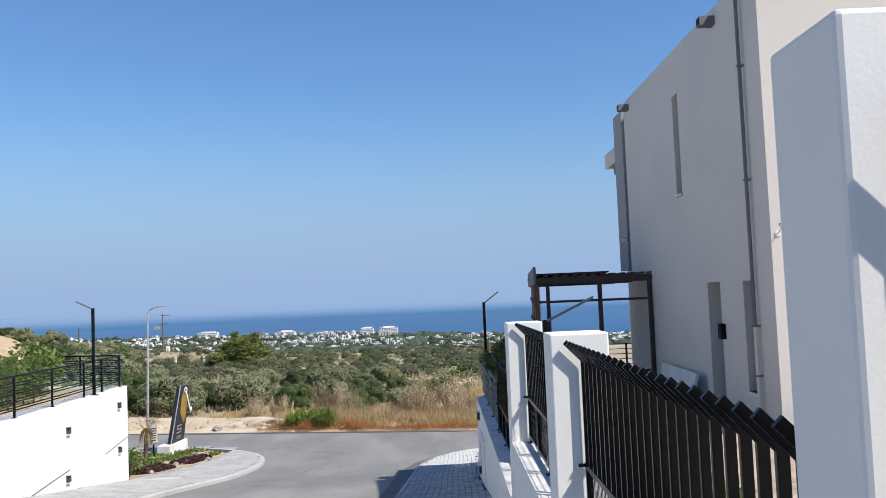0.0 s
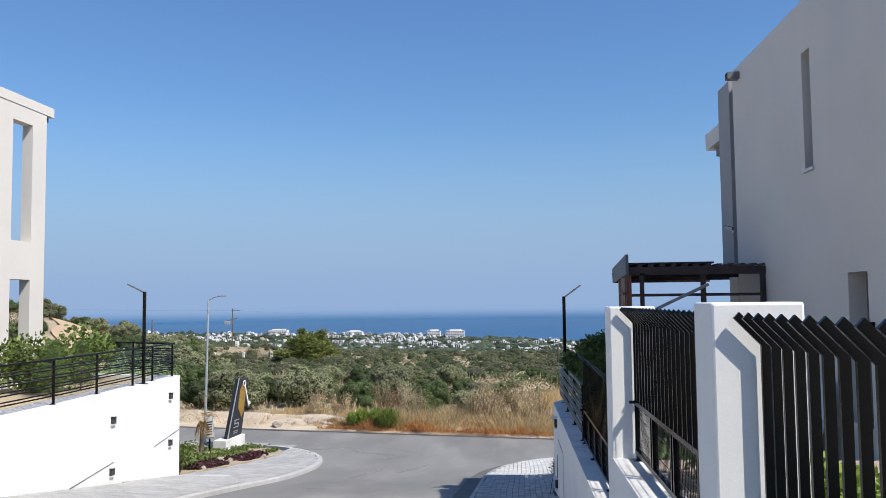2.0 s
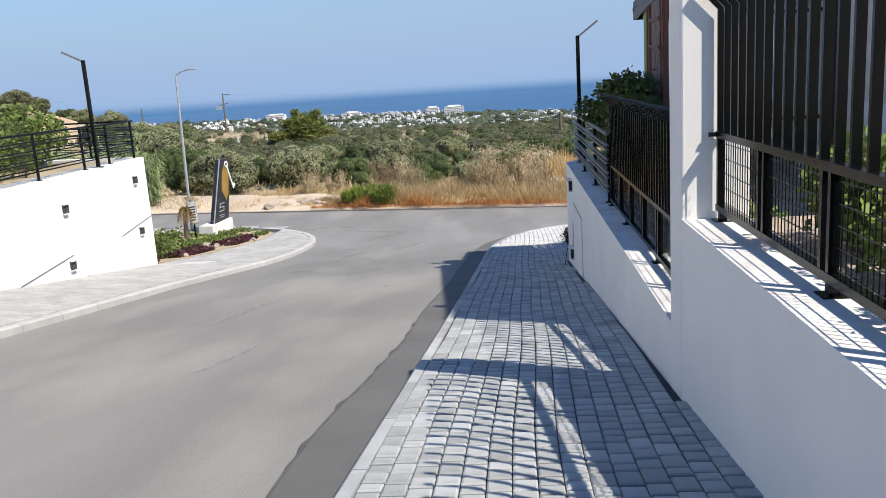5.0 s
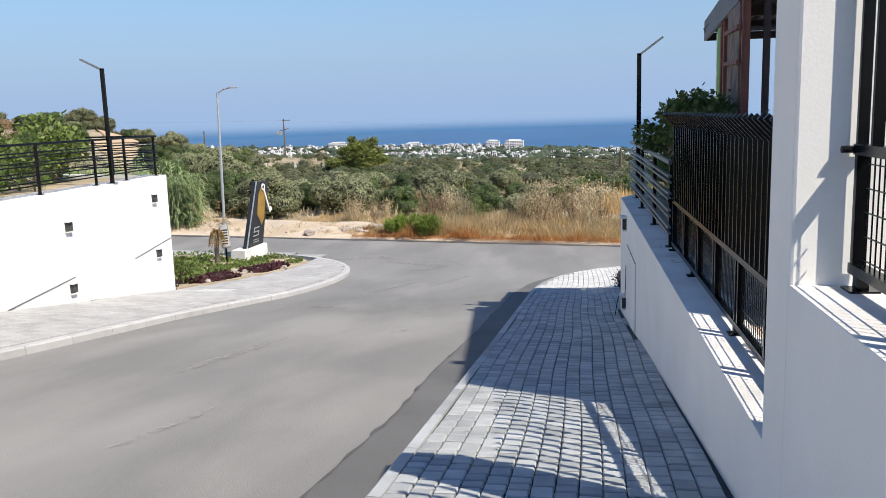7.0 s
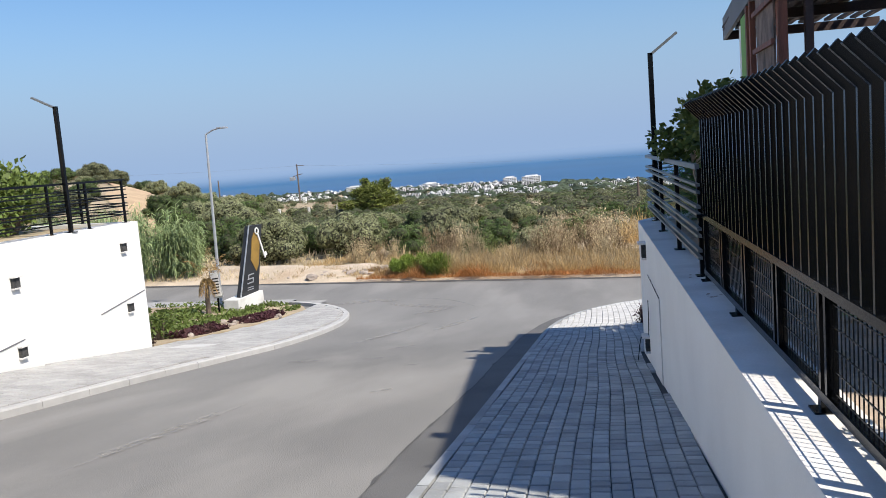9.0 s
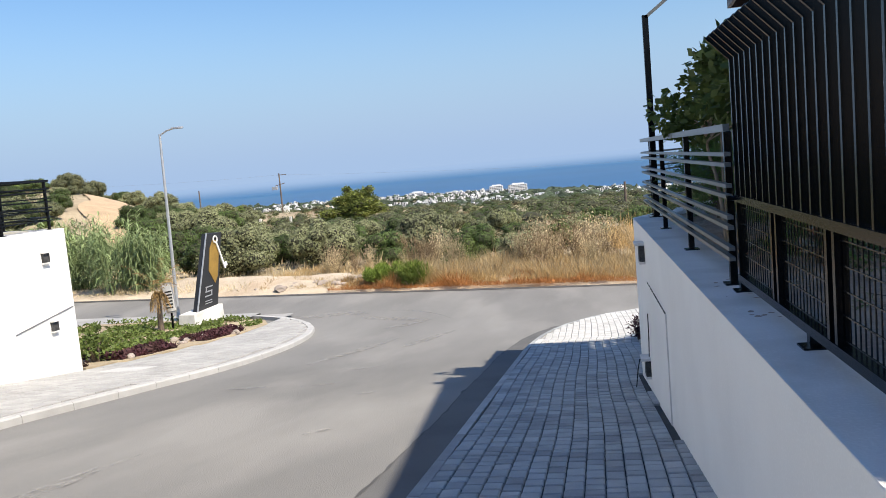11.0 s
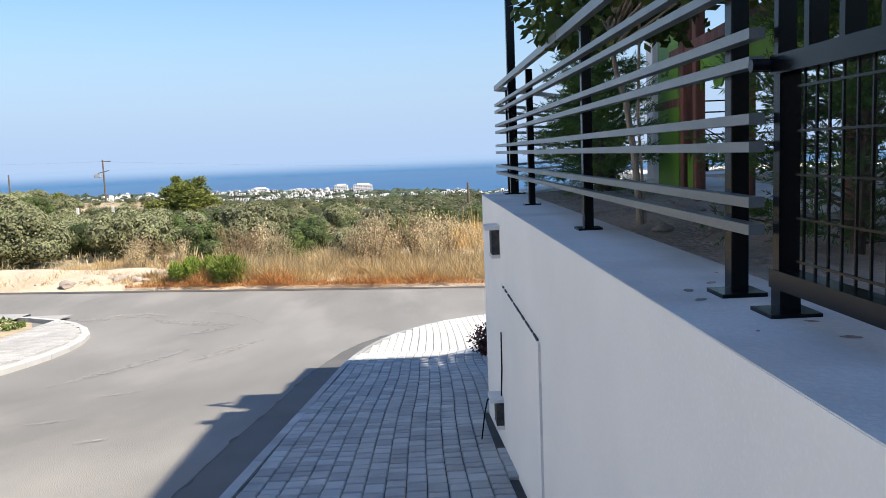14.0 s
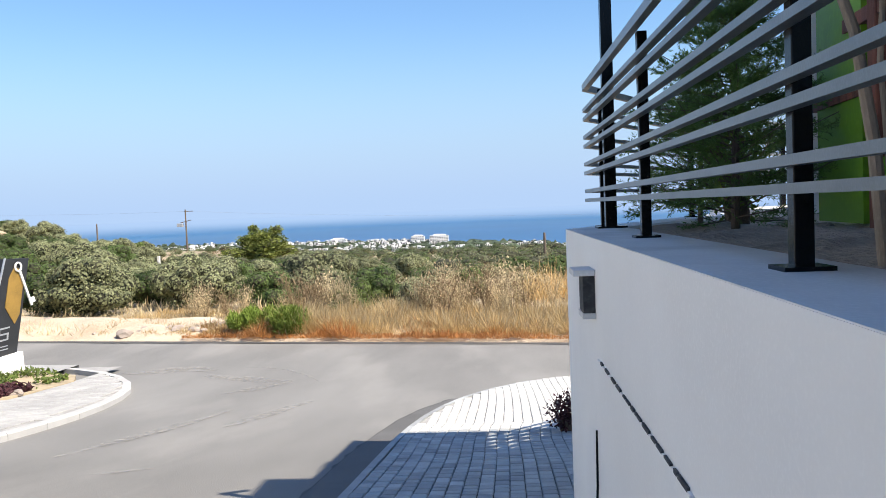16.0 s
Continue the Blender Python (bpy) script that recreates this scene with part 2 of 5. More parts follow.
bm = bmesh.new()
cells = {}
def road_vert(i, j):
    if (i, j) not in cells:
        x, y = i * 0.5, j * 0.5
        cells[i, j] = bm.verts.new((x, min(y, far_edge(x)), street_z(min(y, far_edge(x))) - 0.11 + 0.006 * noise.noise(Vector((x * 0.5, y * 0.5, 3)))))
    return cells[i, j]
for i in range(-140, 120):
    for j in range(-70, 110):
        x, y = i * 0.5 + 0.25, j * 0.5 + 0.25
        if j * 0.5 < far_edge(i * 0.5) - 0.02 and ((-8 < x < 0.2) or y > near_edge(x) - 2.5):
            bm.faces.new([road_vert(i, j), road_vert(i + 1, j), road_vert(i + 1, j + 1), road_vert(i, j + 1)])
VERGE = material("sandy_verge", (0.56, 0.46, 0.34), 0.95, vary=0.15, scale=0.8, fine=14, bump=0.8, second=(0.34, 0.22, 0.12), second_scale=0.35, second_amount=0.7, depth=0.05)
bmesh.ops.dissolve_degenerate(bm, dist=0.002, edges=bm.edges[:])
solid("road", bm, ASPHALT, "worn grey asphalt road sloping down to a junction", "road", "structure", smooth=True)

# the sandy verge beyond the cross road
bm = bmesh.new()
prev = None
for k in range(0, 261):
    x = -68 + k * 0.5
    row = []
    for d in (0.0, 0.12, 0.35, 0.7, 1.1, 1.6, 2.2, 2.9, 3.8):
        rise = min(1, d / 3.0)
        y = far_edge(x) + d + (0.10 * noise.noise(Vector((x * 0.9, 0, 7))) if d < 0.2 else 0)
        bank = (0.30 if -17 < x < -8.5 else 0.08) * math.sin(min(1, d / 3.6) * math.pi) * (0.8 + 0.7 * noise.noise(Vector((x * 0.7, d, 3))))
        row.append(bm.verts.new((x, y, (-4.575 if d < 0.05 else -4.53) * (1 - rise) + (land_z(x, y) + 0.03) * rise + bank)))
    if prev:
        for i in range(len(row) - 1):
            bm.faces.new((prev[i], row[i], row[i + 1], prev[i + 1]))
    prev = row
solid("verge", bm, VERGE, "pale sandy bank along the far road edge", "verge", "structure", smooth=True)

# a strip of newer asphalt along the near kerb, darkened further for its shadow, with a ragged seam
def strip(name, mat, inner, outer, lift, label):
    bm = bmesh.new()
    prev = None
    for k in range(0, 420):
        y = -8 + k * 0.09
        x = step_between(KERB_R, y)
        row = [bm.verts.new((x - outer(y), y, street_z(y) - lift)), bm.verts.new((x - inner(y), y, street_z(y) - lift))]
        if prev:
            bm.faces.new((prev[0], prev[1], row[1], row[0]))
        prev = row
    return solid(name, bm, mat, label, "road patch", "structure")


bm = bmesh.new()
prev = None
for k in range(0, 241):
    x = -60 + k * 0.4
    w = 0.32 + 0.16 * noise.noise(Vector((x * 0.6, 0, 11)))
    row = [bm.verts.new((x, far_edge(x) - w, street_z(far_edge(x)) - 0.098)), bm.verts.new((x, far_edge(x) - 0.01, street_z(far_edge(x)) - 0.098))]
    if prev:
        bm.faces.new((prev[0], row[0], row[1], prev[1]))
    prev = row
solid("road_edge", bm, SEAM, "darker ragged edge of the asphalt", "road patch", "structure")


def seam_line(y):
    return 0.42 + 0.10 * noise.noise(Vector((y * 0.35, 0, 0))) + 0.012 * noise.noise(Vector((y * 2.3, 5, 0)))


strip("road_strip", PATCH, lambda y: -0.1, seam_line, 0.099, "newer asphalt strip along the kerb, darkened for shadow")
strip("road_seam", SEAM, lambda y: seam_line(y) - 0.02 - 0.03 * noise.noise(Vector((y * 4, 1, 2))), lambda y: seam_line(y) - 0.005 + 0.06 * max(-0.2, noise.noise(Vector((y * 3, 9, 2)))), 0.096, "ragged dark seam in the asphalt")


def right_inner(y):
    return 0.80 if y < 21.05 else 0.80 + (y - 21.05) * 0.55


def left_inner(y):
    return -9.45 - max(0, y - 19) * 0.035 if y < 25.4 else -9.7 + 1.0 * min(1, (y - 25.4) / 6)


def west_rise(x, y):
    """The west pavement's cross fall: its inner edge lies higher up the street."""
    k = step_between(KERB_L, y)
    return 0.021 * max(0.0, 25 - y) * max(0.0, min(1.0, (k - x) / (k - left_inner(y))))


def pavement_base(name, y0, y1, inner, kerbs, drop, mat, label):
    bm = bmesh.new()
    prev = None
    n = int((y1 - y0) / 0.4)
    for k in range(n + 1):
        y = y0 + (y1 - y0) * k / n
        a, b = step_between(kerbs, y), inner(y)
        a += 0.05 if b > a else -0.05
        row = [bm.verts.new((v, y, street_z(y) + (west_rise(v, y) if b < a else 0) - d)) for v, d in ((a, 0.3), (a, drop), (b, drop))]
        if prev:
            bm.faces.new((prev[0], prev[1], row[1], row[0]))
            bm.faces.new((prev[1], prev[2], row[2], row[1]))
        prev = row
    bmesh.ops.recalc_face_normals(bm, faces=bm.faces[:])
    return solid(name, bm, mat, label, "pavement", "structure")


pavement_right = pavement_base("pavement_1", -12, 31.6, right_inner, KERB_R, 0.02, JOINT, "grey block-paved pavement beside the white wall")
# joints past the shadow's edge are coloured paler, for full sun
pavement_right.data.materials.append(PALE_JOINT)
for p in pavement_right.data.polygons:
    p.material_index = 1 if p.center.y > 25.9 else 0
pavement_left = pavement_base("pavement_2", -12, 34.8, left_inner, KERB_L, 0.02, PALE_JOINT, "pale block-paved pavement with a raised kerb")


def kerb_run(parent, kerbs, y0, y1, width, side, mat, step=0.98):
    """Kerb stones, each its own piece, along a kerb line."""
    y = y0
    while y < y1:
        x = step_between(kerbs, y)
        slope = (step_between(kerbs, y + 0.1) - x) / 0.1
        dy = step / math.hypot(1, slope)
        y2 = min(y + dy, y1)
        x2 = step_between(kerbs, y2)
        d = Vector((x2 - x, y2 - y, 0)).normalized()
        s = Vector((d.y, -d.x, 0)) * side
        a, b = Vector((x, y, 0)) + d * 0.006, Vector((x2, y2, 0)) - d * 0.006
        bm = bmesh.new()
        ring = []
        for p in (a, b):
            zt = street_z(p.y)
            ring.append([bm.verts.new(Vector((q.x, q.y, zt + h))) for q, h in ((p, -0.3), (p, -0.02), (p + s * 0.025, 0.004), (p + s * width, 0.004), (p + s * width, -0.3))])
        for k in range(4):
            bm.faces.new((ring[0][k], ring[0][k + 1], ring[1][k + 1], ring[1][k]))
        bm.faces.new(ring[0])
        bm.faces.new(ring[1])
        bmesh.ops.recalc_face_normals(bm, faces=bm.faces[:])
        part("kerb_stone", bm, mat, parent)
        y = y2


kerb_run(pavement_right, KERB_R, -4, 31.6, 0.10, 1, PAVER)
kerb_run(pavement_left, KERB_L, 6, 34.7, 0.16, -1, KERB)

# ---- stepped white wall with ledges and pillars ----
WX = 0.77

wall = tagged(new("wall_1"), "white plastered retaining wall stepping down the slope", "wall", kind="structure")
for y0, y1, top in LEDGES:
    b = bmesh.new()
    box(b, WX, 1.14, y0, y1, street_z(y1) - 0.5, top - 0.003)
    part("wall_section", b, PLASTER, wall)
    b = bmesh.new()
    box(b, WX + 0.0015, 1.139, y0, y1, top - 0.003, top)
    part("ledge_top", b, LEDGE, wall, "worn grey concrete ledge")
PILLARS = [(1.54, 1.86, 1.99), (6.03, 6.40, 1.165), (10.05, 10.42, 1.12)]
for y0, y1, top in PILLARS:
    b = bmesh.new()
    box(b, WX - 0.002, 1.20, y0, y1, -1.6, top, 0.014)
    part("pillar", b, PLASTER, wall, "white plastered square pillar")
# wall turning the corner at its lower end
b = bmesh.new()
prism(b, [(0.77, 21.05), (2.9, 24.9), (7.5, 27.2), (7.5, 26.6), (3.1, 24.6), (1.14, 21.05)], "z", -5.2, -1.102)
part("wall_section", b, PLASTER, wall)


# ---- steel slat fences ----
def slat_fence(y0, y1, ledge, legs, label, pitch=0.148, top=1.43):
    f = thing("slat_fence", label, "fence", "slat fences on the wall", (1.0, (y0 + y1) / 2, ledge))
    b = bar(bmesh.new(), (1.0, y0, ledge + 0.53), (1.0, y1, ledge + 0.53), 0.05, 0.04)
    part("middle_rail", b, BLACK, f)
    b = bar(bmesh.new(), (1.0, y0, ledge + 0.075), (1.0, y1, ledge + 0.075), 0.05, 0.04)
    part("bottom_rail", b, BLACK, f)
    n = max(1, round((y1 - y0) / pitch))
    slat_mesh = None
    for k in range(n):
        y = y0 + 0.02 + (y1 - y0 - 0.04) * k / (n - 1)
        if slat_mesh is None:
            b = bmesh.new()
            prism(b, [(-0.02, 0.55), (0.02, 0.55), (0.02, top - 0.138), (-0.115, top), (-0.142, top - 0.028), (-0.02, top - 0.155)], "y", -0.010, 0.010)
            slat_mesh = finish(b, "slat", BLACK)
        s = new("slat", slat_mesh)
        s.parent = f
        s.location = (0, y - (y0 + y1) / 2, 0)
    # framed mesh infill below the middle rail
    bays = max(1, round((y1 - y0) / 0.92))
    for k in range(bays + 1):
        y = y0 + 0.03 + (y1 - y0 - 0.06) * k / bays
        b = bmesh.new()
        for o in ((0.0,) if k in (0, bays) else (-0.045, 0.045)):
            bar(b, (1.0, y + o, ledge + 0.06), (1.0, y + o, ledge + 0.53), 0.03, 0.045, (1, 0, 0))
        part("upright", b, BLACK, f)
        if k < bays:
            yb = y0 + 0.03 + (y1 - y0 - 0.06) * (k + 1) / bays
            b = bmesh.new()
            m = round((yb - y - 0.14) / 0.05)
            for i in range(m + 1):
                yy = y + 0.07 + (yb - y - 0.14) * i / m
                bar(b, (1.005, yy, ledge + 0.09), (1.005, yy, ledge + 0.52), 0.005, 0.005)
            for i in range(5):
                zz = ledge + 0.12 + 0.09 * i
                bar(b, (1.0, y + 0.05, zz), (1.0, yb - 0.05, zz), 0.005, 0.005)
            part("wire_mesh", b, BLACK, f)
    for y in legs:
        b = bar(bmesh.new(), (1.0, y, ledge), (1.0, y, ledge + 0.09), 0.045, 0.045, (1, 0, 0))
        box(b, 0.945, 1.055, y - 0.055, y + 0.055, ledge, ledge + 0.008)
        part("leg", b, BLACK, f)
    b = tube(bmesh.new(), [(0.98, y1 - 0.01, ledge + 0.53), (0.93, y1 - 0.01, ledge + 0.53)], 0.014)
    part("rail_stub", b, BLACK, f)


slat_fence(1.88, 6.01, -0.31, (2.0, 3.9, 5.85), "black steel slat fence with outward-bent tips on a white wall")
slat_fence(6.42, 10.03, -0.31, (6.55, 8.17, 9.95), "black steel slat fence above a sunlit ledge")
slat_fence(10.44, 15.61, -1.102, (10.6, 12.23, 14.2, 15.58), "black steel slat fence with wire mesh below, beside a hedge", 0.132, 1.455)
slat_fence(-6.0, 1.48, 0.42, (-5.8, -3, 0.2), "black steel slat fence on the highest wall step")


# ---- horizontal rail fences ----
RAILS = [(0.93, 0.042)] + [(o, 0.023) for o in (0.78, 0.72, 0.60, 0.54, 0.42, 0.36, 0.24, 0.18)]
def rail_fence(path, posts, ledge, label, front):
    c = path[len(path) // 2]
    f = thing("rail_fence", label, "fence", "horizontal rail fences", (c[0], c[1], ledge))
    for o, h in RAILS:
        b = bmesh.new()
        for p, q in zip(path, path[1:]):
            bar(b, (*p, ledge + o), (*q, ledge + o), 0.035, h)
        part("rail", b, GREYSTEEL if front else BLACK, f)
    for x, y in posts:
        b = box(bmesh.new(), x - 0.022, x + 0.022, y - 0.022, y + 0.022, ledge, ledge + 0.91, 0.003)
        box(b, x - 0.055, x + 0.055, y - 0.055, y + 0.055, ledge, ledge + 0.01)
        part("post", b, BLACK, f)


rail_fence([(0.95, 15.615), (0.95, 21.35), (2.0, 23.2), (3.6, 25.2)], [(0.99, 15.83), (0.99, 17.6), (0.99, 19.46), (1.05, 21.3), (2.05, 23.1)], -1.102, "grey steel fence of paired horizontal rails", True)
rail_fence([(-9.62, 4.0), (-9.62, 19), (-9.82, 25.2), (-12.6, 26.2)], [(-9.64, 7 + 1.93 * i) for i in range(7)] + [(-9.70, 20.5), (-9.76, 22.45), (-9.80, 23.7), (-9.84, 25.1), (-11.3, 25.75)], -0.84, "black steel fence of horizontal rails on a white wall", False)


# ---- lamp posts on the walls ----
def wall_lamp(x, y, base, top, arm, label):
    f = thing("garden_lamp", label, "lamp post", "bent lamp posts", (x, y, base))
    part("pole", box(bmesh.new(), x - 0.035, x + 0.035, y - 0.035, y + 0.035, base, top, 0.004), BLACK, f)
    part("foot_plate", box(bmesh.new(), x - 0.09, x + 0.09, y - 0.09, y + 0.09, base, base + 0.012), BLACK, f)
    e = Vector((x, y, top - 0.03)) + Vector(arm)
    part("arm", bar(bmesh.new(), (x, y, top - 0.03), e, 0.07, 0.035), GREYSTEEL, f)


wall_lamp(1.05, 20.99, -1.102, 1.29, (0.38, 0.0, 0.28), "dark steel lamp post with a slanted arm, on the wall")
wall_lamp(-9.70, 22.95, -0.84, 1.55, (-0.46, 0.0, 0.23), "dark steel lamp post with a slanted arm, behind rails")
wall_lamp(1.55, 12.6, -1.10, 1.05, (0.75, 0.0, 0.35), "dark steel lamp post with a slanted arm, inside the garden")

# ---- west wall ----
wall2 = tagged(new("wall_2"), "white plastered retaining wall with drain outlets", "wall", kind="structure")
b = bmesh.new()
prism(b, [(-9.5, -12), (-9.5, 19), (-9.71, 25.35), (-10.2, 25.35), (-10.2, -12)], "z", -5.0, -0.84)
part("wall_section", b, PLASTER, wall2)
b = bmesh.new()
prism(b, [(-10.2, 25.35), (-9.711, 25.352), (-20, 28.2), (-20, 27.6)], "z", -5.0, -0.84)
part("wall_section", b, PLASTER, wall2)


def outlet(x, y, z, face, parent):
    """A drain outlet: a dark box for a shaded pipe mouth under a small slab, with a lip."""
    o = part("drain_outlet", box(bmesh.new(), *sorted((x, x + face * 0.10)), y - 0.11, y + 0.11, z + 0.085, z + 0.115, 0.004), LEDGE, parent, "small concrete hood over a drain mouth")
    # solid box, dark for the shade under the hood
    part("mouth", box(bmesh.new(), *sorted((x, x + face * 0.055)), y - 0.085, y + 0.085, z - 0.09, z + 0.085), DARK_GAP, o, "dark box standing for a shaded drain mouth")
    part("lip", box(bmesh.new(), *sorted((x, x + face * 0.06)), y - 0.10, y + 0.10, z - 0.115, z - 0.09), LEDGE, o)


for y, z in ((21.02, -1.50), (20.98, -2.69), (24.6, -1.33), (24.6, -2.62), (15.0, -1.5), (15.0, -2.1)):
    outlet(-9.5 - max(0, y - 19) * 0.033 + 0.001, y, z, 1, wall2)
for y, z in ((19.66, -1.36), (19.72, -2.62)):
    outlet(WX - 0.001, y, z, -1, wall)

# a raised plaster patch with a dark broken upper edge, and a hanging cable, on the lower wall
b = bmesh.new()
prism(b, [(17.72, -2.62), (17.72, -1.65), (19.5, -1.65), (19.5, -2.86)], "x", WX - 0.009, WX + 0.01)
part("plaster_patch", b, PLASTER, wall, "raised plaster patch with a slanted top")
rnd = random.Random(2)
b = bmesh.new()
y = 17.75
while y < 19.4:
    l = rnd.uniform(0.03, 0.11)
    bar(b, (WX - 0.006, y, -1.648), (WX - 0.006, y + l, -1.648), 0.008, rnd.uniform(0.006, 0.013))
    y += l + rnd.uniform(0.008, 0.05) * (1 if y < 18.6 else 2)
part("weathered_edge", b, DARK_GAP, wall, "dark broken line along the patch top")
# grey bar painted for the shadow along the patch's side edge
b = bar(bmesh.new(), (WX - 0.006, 17.712, -2.6), (WX - 0.006, 17.712, -1.65), 0.012, 0.012, (0, 1, 0))
part("plaster_joint", b, LEDGE, wall)
b = tube(bmesh.new(), [(WX - 0.004, 19.64, -2.02), (WX - 0.006, 19.66, -2.3), (WX - 0.012, 19.70, -2.52), (WX - 0.11, 19.74, -2.54), (WX - 0.13, 19.80, -2.66), (WX - 0.16, 19.86, -2.92)], 0.006, 6)
part("cable", b, BLACK, wall, "black cable hanging from the wall")
# thin grey bars painted as slanting cable shadows on the wall
for y0, z0, y1, z1 in ((19.02, -2.66, 21.1, -2.50), (23.5, -2.56, 25.3, -2.37)):
    xa, xb = -9.5 - max(0, y0 - 19) * 0.033, -9.5 - max(0, y1 - 19) * 0.033
    b = bar(bmesh.new(), (xa + 0.006, y0, z0), (xb + 0.006, y1, z1), 0.012, 0.018)
    part("weathered_joint", b, FASCIA, wall2, "grey slanted line painted for a cable's shadow")

# ---- gardens behind the walls ----
b = box(bmesh.new(), 1.141, 18, -12, 10.25, -3.5, -0.36)
solid("garden_bed_1", b, SOIL, "brown garden soil behind the fence", "soil", "structure")
b = bmesh.new()
prism(b, [(1.141, 10.252), (1.141, 21.04), (3.11, 24.59), (7.5, 26.59), (18, 26.59), (18, 10.252)], "z", -5.0, -1.14)
solid("garden_bed_2", b, SOIL, "stony brown garden soil beside the ledge", "soil", "structure")
b = bmesh.new()
prev = None
for k in range(68):
    y = 14.0 + k * 0.105
    row = []
    for i in range(22):
        x = 1.135 + i * 0.105
        row.append(b.verts.new((x, y, -1.122 + min(1, i / 2) * (0.055 * noise.noise(Vector((x * 1.6, y * 1.6, 0))) + 0.035 * noise.noise(Vector((x * 6, y * 6, 2))) + 0.02 * noise.noise(Vector((x * 14, y * 14, 5)))))))
    if prev:
        for i in range(21):
            b.faces.new((prev[i], prev[i + 1], row[i + 1], row[i]))
    prev = row
solid("soil_surface", b, SOIL, "rough clods of brown soil beside the ledge", "soil", "structure", smooth=True)
b = bmesh.new()
prism(b, [(-10.201, -12), (-10.201, 25.33), (-20, 27.59), (-45, 27.59), (-45, -12)], "z", -5.0, -0.92)
solid("garden_bed_3", b, EARTH, "dry raised garden ground with pale gravel", "soil", "structure")

# ---- the house beside the pavement ----
house = thing("house", "two-storey beige rendered house with narrow slit windows", "house", at=(9, 15, -1.1))
def wall_with_slits(x, thick, ys, zs, holes):
    """One joined wall in a plane of constant x, on a grid of ys and zs, left open in the holes (y0, y1, z0, z1)."""
    b = bmesh.new()
    def solid_at(i, j):
        if not (0 <= i < len(ys) - 1 and 0 <= j < len(zs) - 1):
            return False
        y, z = (ys[i] + ys[i + 1]) / 2, (zs[j] + zs[j + 1]) / 2
        return not any(a < y < c and lo < z < hi for a, c, lo, hi in holes)
    verts = {}
    def v(i, j, s):
        if (i, j, s) not in verts:
            verts[i, j, s] = b.verts.new((x + thick * s, ys[i], zs[j]))
        return verts[i, j, s]
    for i in range(len(ys) - 1):
        for j in range(len(zs) - 1):
            if solid_at(i, j):
                for s in (0, 1):
                    b.faces.new((v(i, j, s), v(i + 1, j, s), v(i + 1, j + 1, s), v(i, j + 1, s)))
                for di, dj, p, q in ((-1, 0, (i, j), (i, j + 1)), (1, 0, (i + 1, j), (i + 1, j + 1)), (0, -1, (i, j), (i + 1, j)), (0, 1, (i, j + 1), (i + 1, j + 1))):
                    if not solid_at(i + di, j + dj):
                        b.faces.new((v(*p, 0), v(*q, 0), v(*q, 1), v(*p, 1)))
    bmesh.ops.recalc_face_normals(b, faces=b.faces[:])
    return b

SLITS = [(11.49, 11.86, -0.05, 1.52), (12.84, 13.45, -0.45, 1.52), (14.52, 14.86, 3.13, 4.92)]
part("street_wall", wall_with_slits(4.33, 0.3, sorted({10.75, 18.7, *(s[0] for s in SLITS), *(s[1] for s in SLITS)}), sorted({-1.2, 5.72, *(s[2] for s in SLITS), *(s[3] for s in SLITS)}), SLITS), HOUSE, house)
part("end_wall", box(bmesh.new(), 4.63, 14, 10.752, 11.05, -1.2, 5.718), HOUSE, house)
part("end_wall", box(bmesh.new(), 4.63, 14, 18.4, 18.698, -1.2, 5.718), HOUSE, house)
part("roof", box(bmesh.new(), 4.64, 14, 11.05, 18.4, 5.3, 5.55), LEDGE, house)
part("back_wall", box(bmesh.new(), 13.7, 14, 11.05, 18.4, -1.2, 5.3), HOUSE, house)
part("floor_slab", box(bmesh.new(), 4.64, 13.7, 11.05, 18.4, 2.2, 2.4), LEDGE, house)
for a, c, lo, hi in SLITS:
    w = part("window", box(bmesh.new(), 4.585, 4.60, a - 0.001, c + 0.001, lo, hi), DARKGLASS, house, "narrow dark window pane")
    part("window_frame", box(box(bmesh.new(), 4.565, 4.615, a, a + 0.03, lo, hi), 4.565, 4.615, c - 0.03, c, lo, hi), FASCIA, w)
    part("window_sill", box(bmesh.new(), 4.29, 4.56, a - 0.04, c + 0.04, lo - 0.05, lo, 0.006), LEDGE, w, "pale stone sill")
b = tube(bmesh.new(), [(4.27, 11.33, 5.70), (4.27, 11.33, 0.9)], 0.026, 10)
pipe = part("downpipe", b, FASCIA, house, "grey metal downpipe")
part("downpipe", tube(bmesh.new(), [(4.27, 11.33, 0.9), (4.27, 11.33, -1.1)], 0.028, 10), HOUSE, house, "beige lower downpipe")
for z in (4.5, 2.9, 0.88, 0.2):
    part("bracket", box(bmesh.new(), 4.235, 4.33, 11.295, 11.365, z, z + 0.025), FASCIA, pipe)
for y in (12.45, 18.25):
    b = box(bmesh.new(), 4.10, 4.33, y - 0.09, y + 0.09, 5.45, 5.465)
    box(b, 4.10, 4.33, y - 0.09, y - 0.075, 5.465, 5.57)
    box(b, 4.10, 4.33, y + 0.075, y + 0.09, 5.465, 5.57)
    box(b, 4.10, 4.33, y - 0.09, y + 0.09, 5.57, 5.585)
    part("roof_spout", b, FASCIA, house, "grey metal roof spout")
part("wall_lamp", box(bmesh.new(), 4.24, 4.33, 12.68, 12.80, 0.64, 0.88, 0.008), BLACK, house, "black box wall lamp")
FIN = material("grey_fin_render", (0.34, 0.335, 0.33), 0.9, vary=0.04, scale=0.8, fine=90, bump=0.2, depth=0.004)
